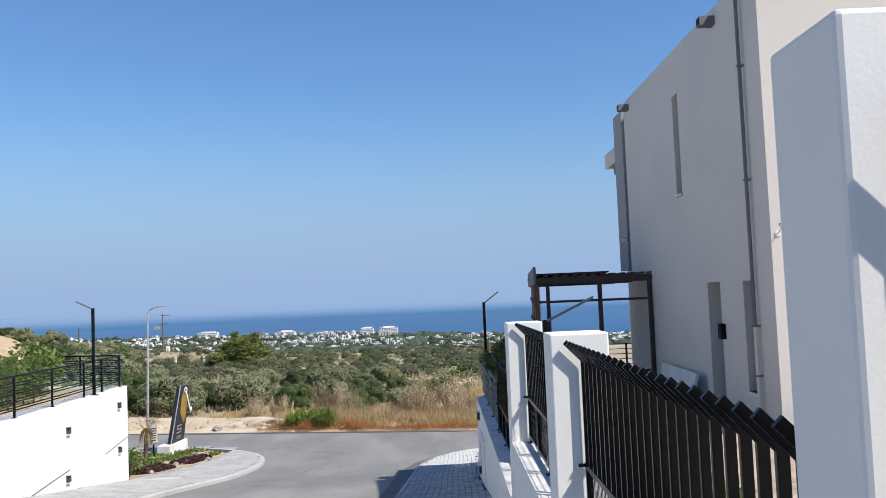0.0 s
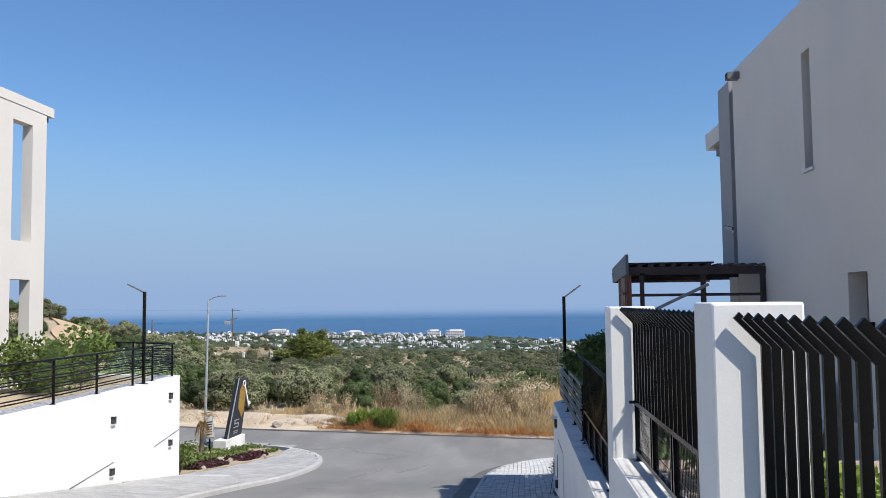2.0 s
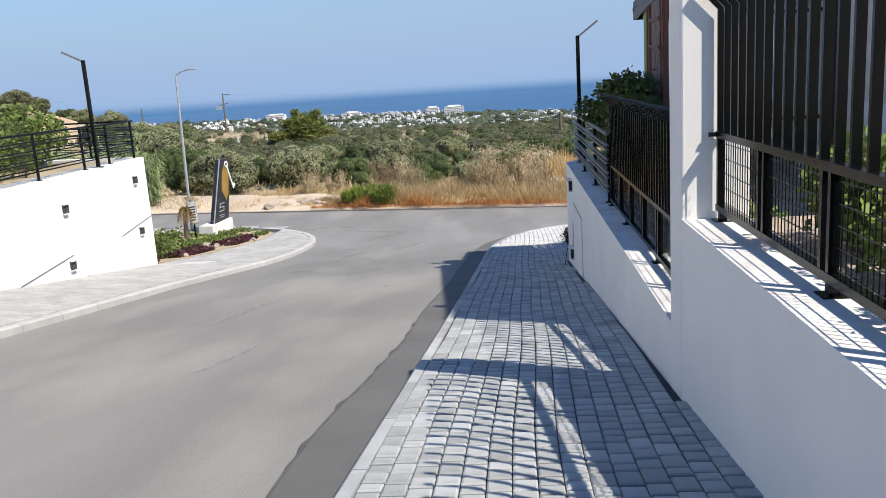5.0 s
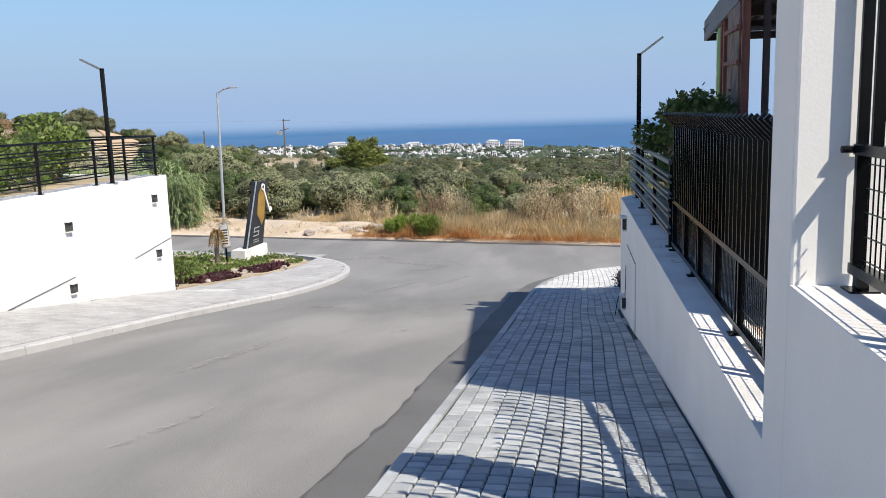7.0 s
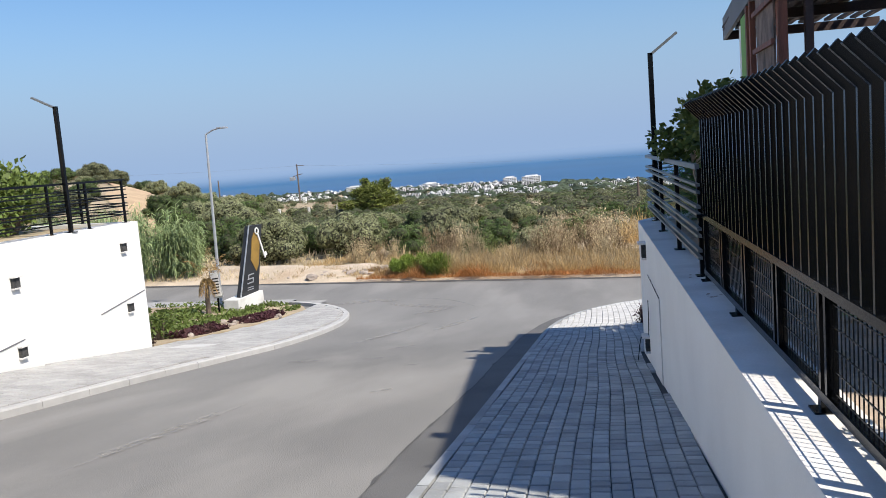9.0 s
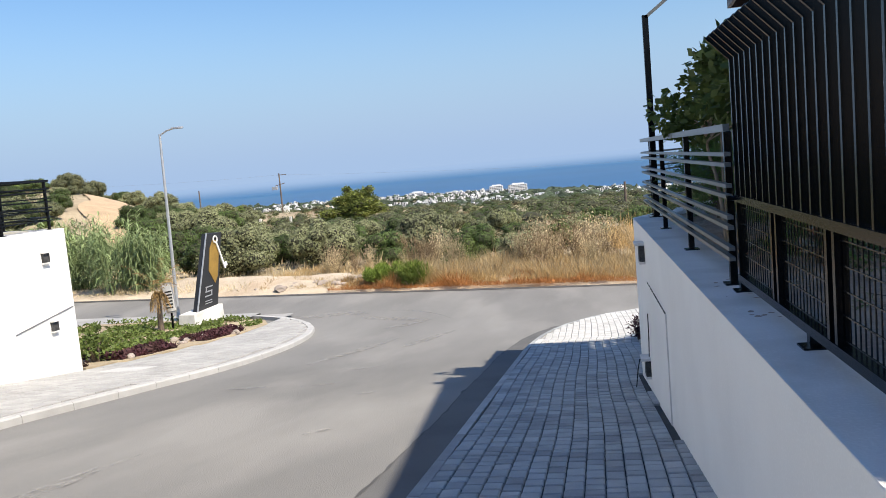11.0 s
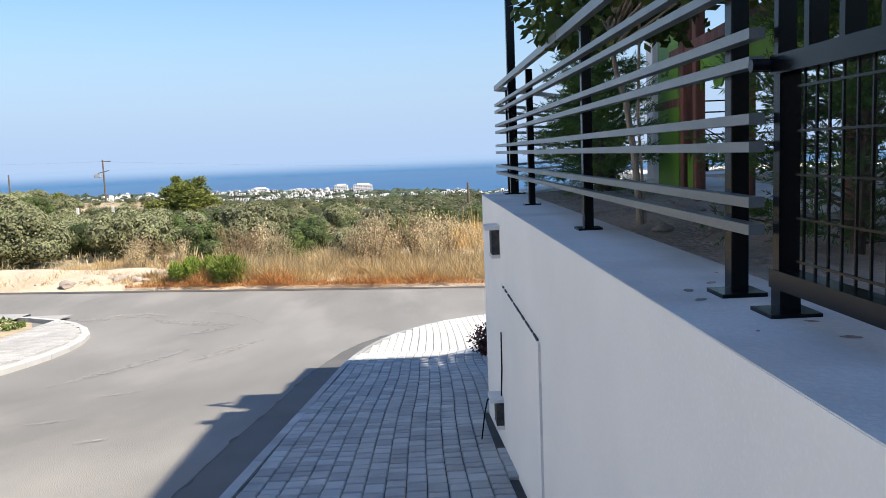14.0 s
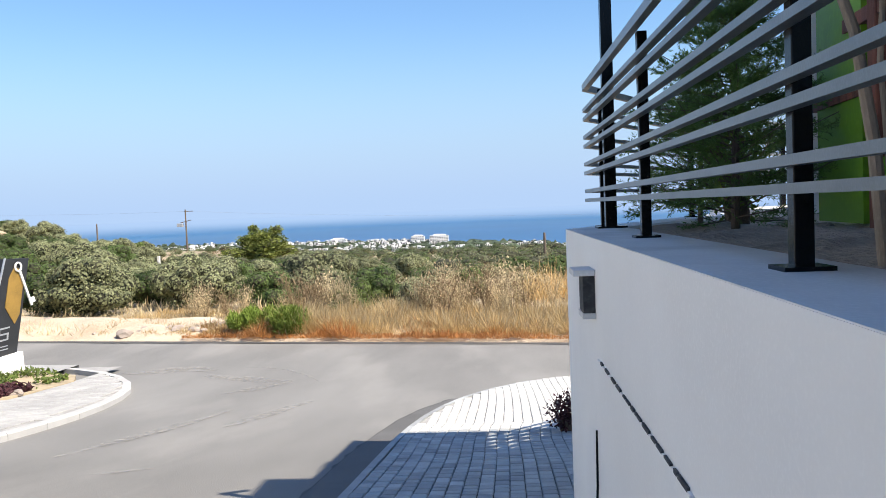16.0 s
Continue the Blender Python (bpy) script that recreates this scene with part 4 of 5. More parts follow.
def blades(name, rng, n, place, height, width, lean, mat, label, category):
    """Upright blades as uncountable stuff. place(u) gives x, y and a height factor."""
    base = np.empty((n, 3))
    hh = np.empty((n, 1))
    for i in range(n):
        x, y, f = place(rng)
        base[i] = (x, y, land_z(x, y) - 0.03)
        hh[i] = f
    h = height * (0.55 + 0.6 * rng.random((n, 1))) * hh
    tilt = rng.normal(size=(n, 3)) * lean
    tilt[:, 2] = 1
    axis = unit(tilt) * h / 2
    side = rng.normal(size=(n, 3))
    side[:, 2] = 0
    side = unit(side) * width / 2
    me = quads(name, base + axis, axis, side, mat)
    return tagged(new(name, me), label, category, kind="stuff")


def verge(x0, x1, d0, d1, grow=lambda x: 1.0):
    def place(rng):
        x = x0 + (x1 - x0) * rng.random()
        d = d0 + (d1 - d0) * rng.random() ** 1.3
        f = max(0.12, 0.62 + 0.8 * noise.noise(Vector((x * 0.45, d * 0.6, 1.0))) + 0.75 * noise.noise(Vector((x * 1.9, d * 1.5, 4.0))))
        return x, far_edge(x) + d, f * grow(x)
    return place

rng = np.random.default_rng(21)
blades("dry_grass", rng, 46000, verge(-12, 9, 0.5, 6.0, lambda x: 1.0 if x > -6 else 0.5), 0.80, 0.015, 0.62, GOLD, "golden dry grass along the road verge", "dry grass")
blades("straw_grass", rng, 22000, verge(-11, 9, 0.9, 6.5, lambda x: 1.1 if x > -6 else 0.6), 0.85, 0.014, 0.6, STRAW, "bleached straw tangled in the golden grass", "dry grass")
blades("rusty_grass", rng, 26000, verge(-9.0, 8, 0.0, 2.3, lambda x: 0.3 + 0.6 * max(0, 0.6 + 1.6 * noise.noise(Vector((x * 0.8, 3, 0))))), 0.50, 0.020, 0.9, RUSTY, "rust-coloured low grass at the road edge", "dry grass")
blades("pale_grass", rng, 9000, verge(-30, -3, 0.3, 5.5), 0.40, 0.018, 0.7, STRAW, "thin pale straw on the sandy verge", "dry grass")
blades("field_grass", rng, 16000, verge(-45, 12, 5, 40), 0.6, 0.05, 0.4, STRAW, "straw-coloured grass between the shrubs", "dry grass")
blades("tall_grass", rng, 7000, verge(1.5, 9, 9, 17), 1.25, 0.025, 0.35, GOLD, "tall golden grass beyond the weeds", "dry grass")


def weed_parts(seed, h, n, mat):
    """A tall dried weed: wiry stems with short side twigs and seed heads."""
    rng = np.random.default_rng(seed)
    b = bmesh.new()
    pos, ax, sd = [], [], []
    for k in range(11):
        a = rng.random() * 6.283
        lean = 0.12 + 0.25 * rng.random()
        top = Vector((math.cos(a) * lean * h, math.sin(a) * lean * h, h * (0.65 + 0.35 * rng.random())))
        tube(b, [(0, 0, -0.05), top * 0.5 + Vector((0, 0, 0.08)), top], [0.016, 0.012, 0.006], 4, False)
        for j in range(n // 11):
            q = 0.25 + 0.75 * rng.random()
            p = np.array(top) * q + rng.normal(size=3) * 0.11 * h * (0.4 + q * 0.5)
            d = rng.normal(size=3) * 0.6 + np.array([0, 0, 0.7])
            d /= np.linalg.norm(d)
            s = np.cross(d, rng.normal(size=3))
            s /= np.linalg.norm(s)
            L = 0.03 + 0.045 * rng.random()
            pos.append(p), ax.append(d * L), sd.append(s * L * 0.30)
    return quads("seed_heads", np.array(pos), np.array(ax), np.array(sd), mat), finish(b, "stalks", mat)

WEEDS = [weed_parts(90 + k, 2.1, 900, STRAW if k != 1 else LEAF_DRY) for k in range(4)]
rnd = random.Random(12)
for k in range(44):
    cx, cd, spread = ((-5.9, 5.0, 1.3), (-0.6, 5.2, 1.7), (0.6, 7.5, 2.2), (-9.0, 4.5, 1.4), (4.5, 6.0, 2.5))[(0, 1, 1, 2, 1, 2, 0, 3, 4)[k % 9]]
    x, d = cx + rnd.gauss(0, spread * 0.6), cd + rnd.gauss(0, 1.0)
    y = far_edge(x) + d
    s = thing("dry_weed", "tall dried thistle-like weed", "weed", "tall dry weeds", (x, y, land_z(x, y) - 0.02))
    s.rotation_euler = (0, 0, rnd.random() * 6.28)
    q = rnd.uniform(0.5, 1.0) * (0.75 if x < -7 else 1)
    s.scale = (q, q, q)
    w = rnd.choice(WEEDS)
    for nm, me in (("seed_head", w[0]), ("stalk", w[1])):
        o = tagged(new(nm, me), kind="stuff")
        o.parent = s

# the two green broom bushes on the verge
def broom(seed, at, w, h, n):
    rng = np.random.default_rng(seed)
    lobes = [((w * 0.3 * rng.normal() * 0.6, w * 0.3 * rng.normal() * 0.6, h * (0.35 + 0.3 * rng.random())), (w * 0.24, w * 0.24, h * 0.30)) for k in range(9)]
    lobes.append(((0, 0, h * 0.4), (w * 0.42, w * 0.42, h * 0.42)))
    pos, axis, side = cloud(rng, lobes, n, 0.15, 0.026, -1.3, 0.5)
    s = thing("broom_bush", "bright green upright bush on the verge", "bush", "green bushes on the verge", at)
    o = new("foliage", quads("foliage", pos, axis, side, LEAF_BRIGHT))
    o.parent = s
    b = bmesh.new()
    for k in range(6):
        tube(b, [(0, 0, -0.05), (0.25 * w * math.cos(k), 0.25 * w * math.sin(k), h * 0.5)], [0.03, 0.01], 5, False)
    o = new("stem", finish(b, "stem", BARK))
    o.parent = s

for seed, x, d, w, h in ((1, -6.95, 0.85, 0.95, 0.85), (2, -5.75, 0.7, 1.45, 0.95)):
    broom(seed, (x, far_edge(x) + d, land_z(x, far_edge(x) + d) - 0.02), w, h, 9000)

# giant reeds beyond the cross road
rng = np.random.default_rng(33)
REEDS = []
for k in range(3):
    verts, faces = [], []
    b = bmesh.new()
    for c in range(24):
        a = rng.random() * 6.283
        r = 0.75 * rng.random() ** 0.5
        root = np.array([math.cos(a) * r, math.sin(a) * r, 0])
        top = root + np.array([math.cos(a) * 0.3 * r + rng.normal() * 0.2, math.sin(a) * 0.3 * r + rng.normal() * 0.2, 2.0 + 1.0 * rng.random()])
        tube(b, [tuple(root), tuple((root + top) / 2), tuple(top)], [0.016, 0.013, 0.006], 4, False)
        for j in range(15):
            p = root + (top - root) * (0.10 + 0.90 * j / 14)
            g = rng.random() * 6.283
            out = np.array([math.cos(g), math.sin(g), 0])
            L = 0.62 + 0.34 * rng.random()
            flat = np.array([-out[1], out[0], 0.25 * rng.normal()])
            n0 = len(verts)
            for u, wd in ((0.0, 0.5), (0.35, 1.0), (0.70, 0.75)):
                m = p + out * L * u * 0.75 + np.array([0, 0, L * (0.95 * u - 1.15 * u * u)])
                verts += [tuple(m - flat * 0.028 * wd), tuple(m + flat * 0.028 * wd)]
            verts.append(tuple(p + out * L * 0.72 + np.array([0, 0, -0.22 * L])))
            faces += [(n0, n0 + 1, n0 + 3, n0 + 2), (n0 + 2, n0 + 3, n0 + 5, n0 + 4), (n0 + 4, n0 + 5, n0 + 6)]
    me = bpy.data.meshes.new("reed_blades")
    me.from_pydata(verts, [], faces)
    me.materials.append(REED)
    REEDS.append((me, finish(b, "canes", REED)))
rnd = random.Random(8)
for k in range(26):
    x = rnd.uniform(-27, -17.4)
    y = far_edge(x) + rnd.uniform(1.2, 4.2)
    s = thing("reed_clump", "tall arching green reeds beside the road", "reeds", "reed clumps", (x, y, land_z(x, y) - 0.05))
    q = rnd.uniform(0.7, 1.12) * (0.85 if x > -18.5 else 1)
    s.rotation_euler, s.scale = (0, 0, rnd.random() * 6.28), (q, q, q)
    w = rnd.choice(REEDS)
    for nm, me in (("foliage", w[0]), ("cane", w[1])):
        o = tagged(new(nm, me), kind="stuff")
        o.parent = s


# ---- rocks ----
def rock_mesh(seed, r):
    b = bmesh.new()
    bmesh.ops.create_icosphere(b, subdivisions=2, radius=r)
    for v in b.verts:
        k = 1 + 0.35 * noise.noise(v.co / r * 1.3 + Vector((seed * 3.7, 0, 0))) + 0.12 * noise.noise(v.co / r * 3.5 + Vector((0, seed, 0)))
        v.co = Vector((v.co.x * k * 1.2, v.co.y * k, v.co.z * k * 0.7))
    return finish(b, "rock", ROCK)

ROCKS = [rock_mesh(k, 0.12) for k in range(5)]
rnd = random.Random(6)
def rock(x, y, z, s, label, group):
    o = tagged(new("rock", rnd.choice(ROCKS)), label, "rock", group)
    o.location, o.scale, o.rotation_euler = (x, y, z + 0.03 * s), (s, s, s), (0, 0, rnd.random() * 6.28)

for k in range(70):
    rock(rnd.uniform(1.45, 2.6), rnd.uniform(15.8, 20.6), -1.125, rnd.uniform(0.06, 0.2), "small brown stone on garden soil", "garden stones")
rock(1.54, 17.40, -1.11, 0.48, "reddish boulder on garden soil", "garden stones")
rock(1.32, 17.55, -1.12, 0.34, "pale stone on garden soil", "garden stones")
for k in range(30):
    x = rnd.uniform(-16, -8)
    y = far_edge(x) + rnd.uniform(0.3, 3.2)
    rock(x, y, land_z(x, y), rnd.uniform(0.4, 1.9), "pale sandy stone on the verge", "verge stones")


# ---- garden plants behind the right-hand fence ----
def tree_crown(rng, lobes, n, length, width):
    return quads("crown", *cloud(rng, lobes, n, length, width, 0.1, 0.35), LEAF_MID)

rng = np.random.default_rng(55)
tree = thing("garden_tree", "small leafy tree with pale twin stems and round dark leaves", "tree", at=(1.32, 17.9, -1.125))
lobes = []
for k in range(24):
    t = rng.random()
    lobes.append(((1.42 + rng.normal() * 0.15, 16.5 + 2.3 * t, -0.08 + 0.25 * math.sin(0.5 + t * 2.4) + rng.normal() * 0.12), (0.2 + 0.12 * rng.random(), 0.3 + 0.15 * rng.random(), 0.14 + 0.09 * rng.random())))
o = new("crown", tree_crown(rng, lobes, 6000, 0.075, 0.05)); o.parent = tree; o.location = (-1.32, -17.9, 1.125)
b = bmesh.new()
tube(b, [(1.325, 17.93, -1.15), (1.30, 17.94, -0.8), (1.265, 17.96, -0.52), (1.225, 17.99, -0.36), (1.20, 18.05, -0.1)], [0.019, 0.017, 0.015, 0.013, 0.008], 8)
part("stem", b, PALEBARK, tree)
b = tube(bmesh.new(), [(1.345, 17.92, -1.15), (1.315, 17.93, -0.6), (1.31, 17.85, 0.0)], [0.009, 0.008, 0.006], 8)
part("stem", b, PALEBARK, tree)
b = bmesh.new()
for l in lobes:
    q = 0.3 + 0.7 * rng.random()
    foot = (1.225 - 0.025 * q, 17.99 + 0.06 * q, -0.36 + 0.26 * q)
    tube(b, [foot, ((foot[0] + l[0][0]) / 2, (foot[1] + l[0][1]) / 2, (foot[2] + l[0][2]) / 2 + 0.05), l[0]], [0.006, 0.005, 0.002], 5, False)
part("branch", b, PALEBARK, tree)


def conifer(seed, at, h, w, n, label):
    """A feathery conifer: sprays of short needles along drooping boughs."""
    rng = np.random.default_rng(seed)
    s = thing("conifer", label, "conifer", "garden conifers", at)
    b = bmesh.new()
    tube(b, [(0, 0, -0.05), (0.02, 0, h * 0.5), (0, 0, h)], [0.02 * h, 0.014 * h, 0.003], 7)
    twig_mesh = bmesh.new()
    foot, head = [], []
    boughs = int(95 * h)
    for k in range(boughs):
        q = (k + rng.random()) / boughs
        a = k * 2.4 + rng.normal() * 0.3
        L = w * (1.05 - q) ** 0.75 * (0.7 + 0.5 * rng.random())
        d = np.array([math.cos(a), math.sin(a), 0.35 + 0.3 * rng.normal()])
        root = np.array([0, 0, h * (0.03 + 0.95 * q)])
        tube(twig_mesh, [tuple(root), tuple(root + d * L)], [0.005, 0.002], 4, False)
        twigs = max(5, int(n / boughs / 4))
        u = (0.15 + 0.85 * rng.random((twigs, 1)))
        e = unit(d * 0.75 + rng.normal(size=(twigs, 3)) * np.array([0.5, 0.5, 0.3]))
        base = root + d * L * u - np.array([0, 0, 0.10 * L]) * u * u
        foot.append(base), head.append(e * (0.08 + 0.07 * rng.random((twigs, 1))) * (1.2 - 0.5 * u))
    per = 26
    foot, head = np.repeat(np.concatenate(foot), per, axis=0), np.repeat(np.concatenate(head), per, axis=0)
    m = len(foot)
    g = unit(unit(head) + rng.normal(size=(m, 3)) * 0.5)
    ax = g * (0.009 + 0.007 * rng.random((m, 1)))
    pos = foot + head * rng.random((m, 1)) + ax
    sd = unit(np.cross(g, rng.normal(size=(m, 3)))) * 0.0022
    o = new("foliage", quads("foliage", pos, ax, sd, LEAF_CYPRESS))
    o.parent = s
    o = new("trunk", finish(b, "trunk", BARK))
    o.parent = s
    o = new("bough", finish(twig_mesh, "bough", BARK))
    o.parent = s
    tagged(o, kind="stuff")

conifer(1, (1.72, 20.65, -1.125), 1.45, 0.66, 19000, "feathery dark green conifer on garden soil")
conifer(2, (1.95, 22.4, -1.125), 1.2, 0.5, 6000, "feathery dark green conifer on garden soil")
conifer(3, (1.68, 16.55, -1.125), 1.3, 0.48, 13000, "feathery dark green conifer beside the slat fence")
conifer(4, (1.80, 14.6, -1.125), 1.4, 0.5, 5000, "feathery dark green conifer behind the slat fence")
conifer(5, (1.85, 13.0, -1.125), 1.35, 0.5, 4500, "feathery dark green conifer behind the slat fence")
conifer(6, (-10.6, 16.9, -0.92), 1.5, 0.45, 3500, "young conifer behind the railing")
conifer(7, (-10.9, 20.7, -0.92), 1.3, 0.45, 3500, "young conifer behind the railing")
conifer(8, (-11.0, 22.2, -0.92), 1.2, 0.45, 3000, "young conifer behind the railing")


def leafy(seed, at, w, h, n, leaf, mat, label, group, name="garden_shrub"):
    shrub(shrub_parts(seed, w, h, n, leaf, mat), at, seed * 1.3, 1.0, label, group, name)

for k, (x, y) in enumerate(((1.6, 6.9), (1.52, 7.6), (1.62, 8.3), (1.55, 9.2), (1.6, 5.2), (1.65, 4.0), (1.6, 2.6), (1.6, 11.6), (1.55, 10.9))):
    z = -0.36 if y < 10.2 else -1.125
    leafy(200 + k, (x, y, z), 0.9, 0.8, 1500, 0.07, LEAF_BRIGHT if k % 2 == 0 else LEAF_MID, "leafy green shrub behind the slat fence", "shrubs behind the fence")
leafy(239, (2.0, 21.5, -1.125), 0.6, 0.95, 900, 0.05, LEAF_BRIGHT, "leafy bright green shrub beside a white column", "shrubs behind the fence")
leafy(230, (-11.9, 21.8, -0.92), 2.3, 1.7, 2400, 0.12, LEAF_MID, "leafy mid-green shrub behind the railing", "shrubs behind the railing")
leafy(231, (-12.2, 24.4, -0.92), 2.4, 1.7, 2400, 0.13, LEAF_MID, "leafy green shrub behind the railing", "shrubs behind the railing")
leafy(232, (-13.6, 22.8, -0.92), 2.0, 1.7, 1800, 0.12, LEAF_BRIGHT, "leafy bright green shrub behind the railing", "shrubs behind the railing")
leafy(233, (-12.4, 18.5, -0.92), 1.6, 1.3, 1500, 0.12, LEAF_DARK, "leafy green shrub behind the railing", "shrubs behind the railing")
b = box(bmesh.new(), -30, -14.2, 24.8, 25.1, -0.93, -0.45, 0.01)
solid("garden_wall", b, PLASTER, "low white garden wall", "wall", "structure")
b = box(bmesh.new(), -12.9, -12.6, 12, 20.5, -0.93, -0.62, 0.01)
solid("garden_kerb", b, PLASTER, "low white garden edging", "kerb", "structure")

# a thin shrub standing in the bed beside the west wall's end
leafy(241, (-10.15, 26.5, street_z(26.5) + 0.02), 0.8, 0.95, 420, 0.09, LEAF_MID, "thin grey-green shrub beside the white wall", "shrub in the bed")
# plant at the wall's lower corner
leafy(240, (1.12, 25.7, street_z(25.7)), 0.62, 0.62, 900, 0.05, LEAF_PURPLE, "dark low plant at the wall corner", "corner plant", "corner_plant")

# flakes and chips lying on the ledge
rnd = random.Random(41)
for k in range(22):
    o = tagged(new("plaster_chip", ROCKS[k % 5]), "small flake of broken plaster on the ledge", "debris", "ledge debris")
    s = rnd.uniform(0.05, 0.17)
    o.location = (rnd.uniform(0.84, 1.1), rnd.uniform(14.6, 16.4), -1.101)
    o.scale, o.rotation_euler = (s, s * 0.7, s * 0.12), (0, 0, rnd.random() * 6.28)

# ---- planting bed with the sign ----
b = bmesh.new()
bed = [(-9.72, 25.45), (-9.35, 27.6), (-8.99, 29.6), (-8.72, 31.5), (-8.66, 32.5), (-9.1, 33.4), (-10.2, 34.0), (-12.0, 34.35), (-15.5, 34.6), (-16.5, 28.0), (-11.0, 25.9)]
vs = [b.verts.new((x, y, street_z(y) + 0.02)) for x, y in bed]
b.faces.new(vs)
r = bmesh.ops.extrude_face_region(b, geom=b.faces[:])
for v in [g for g in r["geom"] if isinstance(g, bmesh.types.BMVert)]:
    v.co.z -= 0.5
bmesh.ops.recalc_face_normals(b, faces=b.faces[:])
bmesh.ops.triangulate(b, faces=b.faces[:])
solid("planting_bed", b, EARTH, "sandy planting bed at the street corner", "planting bed", "structure")


def inside(poly, x, y):
    hit = False
    for (ax, ay), (bx, by) in zip(poly, poly[1:] + poly[:1]):
        if (ay > y) != (by > y) and x < ax + (y - ay) / (by - ay) * (bx - ax):
            hit = not hit
    return hit


def bed_edge(y):
    return step_between([(q, p) for p, q in bed[:7]], y)


def cover(name, seed, n, test, height, leaf, mat, label):
    rng = np.random.default_rng(seed)
    pts = []
    while len(pts) < n:
        x, y = rng.uniform(-16, -8.6), rng.uniform(25.5, 34.5)
        if inside(bed, x, y) and test(x, y) and noise.noise(Vector((x * 0.9, y * 0.9, seed))) > -0.12:
            pts.append((x, y, street_z(y) + 0.02 + height * rng.random() * (0.6 + 0.5 * noise.noise(Vector((x * 2, y * 2, 0))))))
    p = np.array(pts)
    d = unit(rng.normal(size=(n, 3)) * np.array([1, 1, 0.5]) + np.array([0, 0, 0.6]))
    s = unit(np.cross(d, rng.normal(size=(n, 3))))
    k = leaf * (0.6 + 0.8 * rng.random((n, 1)))
    return tagged(new(name, quads(name, p, d * k, s * k * 0.35, mat)), label, "ground cover", kind="stuff")

cover("ground_cover", 3, 9000, lambda x, y: x < bed_edge(y) - 1.15 and x > -15 or (y > 31.0 and x < bed_edge(y) - 0.15 and x > -12), 0.22, 0.07, LEAF_MID, "low spreading green ground cover in the bed")
cover("purple_cover", 4, 6500, lambda x, y: bed_edge(y) - 1.0 < x < bed_edge(y) - 0.1 and y < 31.4, 0.20, 0.06, LEAF_PURPLE, "dark purple succulents along the bed's edge")
rnd = random.Random(15)
for k in range(28):
    y = rnd.uniform(25.6, 31)
    x = bed_edge(y) - rnd.uniform(0.05, 1.5)
    rock(x, y, street_z(y) + 0.02, rnd.uniform(0.35, 1.1), "pale stone in the planting bed", "bed stones")

sz = street_z(33.3)
sign = thing("estate_sign", "leaning dark monolith sign with golden emblem on concrete base", "sign", at=(-11.0, 33.3, sz))
part("base", prism(bmesh.new(), [(-11.62, sz - 0.1), (-10.42, sz - 0.1), (-10.45, sz + 0.5), (-11.58, sz + 0.42)], "y", 33.0, 33.55), LEDGE, sign, "pale concrete base")
SIGNBLACK = material("sign_black", (0.025, 0.026, 0.028), 0.5, vary=0.15, scale=2, fine=30, bump=0.05)
SIGNGOLD = material("sign_gold", (0.30, 0.18, 0.04), 0.45, vary=0.15, scale=4, fine=40, bump=0.05)
WHITE = material("white_paint", (0.78, 0.77, 0.74), 0.6, vary=0.05, scale=4, fine=40, bump=0.05)
part("panel", prism(bmesh.new(), [(-11.30, sz + 0.44), (-10.50, sz + 0.49), (-10.04, sz + 2.62), (-10.62, sz + 2.64)], "y", 33.12, 33.30), SIGNBLACK, sign)
part("edge_trim", bar(bmesh.new(), (-11.31, 33.13, sz + 0.44), (-10.63, 33.13, sz + 2.66), 0.03, 0.03), GALV, sign, "grey metal edge trim")
em = part("emblem", prism(bmesh.new(), [(-10.72, sz + 1.55), (-10.52, sz + 1.15), (-10.38, sz + 1.35), (-10.25, sz + 2.0), (-10.30, sz + 2.38), (-10.42, sz + 2.45), (-10.58, sz + 2.2)], "y", 33.105, 33.12), SIGNGOLD, sign, "golden key-tag emblem")
b = bmesh.new()
ring = [(-10.36 + 0.075 * math.cos(k * 0.5236), 33.08, sz + 2.44 + 0.10 * math.sin(k * 0.5236)) for k in range(13)]
tube(b, ring, 0.022, 6, False)
bar(b, (-10.33, 33.08, sz + 2.34), (-10.08, 33.08, sz + 1.52), 0.05, 0.03, (0, 1, 0))
bar(b, (-10.11, 33.08, sz + 1.62), (-10.0, 33.08, sz + 1.66), 0.12, 0.03, (0, 1, 0))
part("key", b, WHITE, sign, "white key shape")
b = bmesh.new()
for k in range(3):
    z = sz + 0.82 + k * 0.13
    bar(b, (-10.98 + 0.03 * k, 33.112, z), (-10.70 + 0.03 * k, 33.112, z + 0.015), 0.010, 0.035)
    if k < 2:
        u = (-10.715 if k == 0 else -10.935) + 0.03 * k
        bar(b, (u, 33.112, z), (u + 0.02, 33.112, z + 0.14), 0.010, 0.035, (1, 0, 0))
for k in range(2):
    z = sz + 0.68 - k * 0.07
    bar(b, (-10.99 - 0.01 * k, 33.112, z), (-10.72, 33.112, z + 0.01), 0.010, 0.022)
part("lettering", b, GALV, sign, "pale lettering bars")

sign.rotation_euler, sign.scale = (0, 0, radians(78)), (1.2, 1, 1)

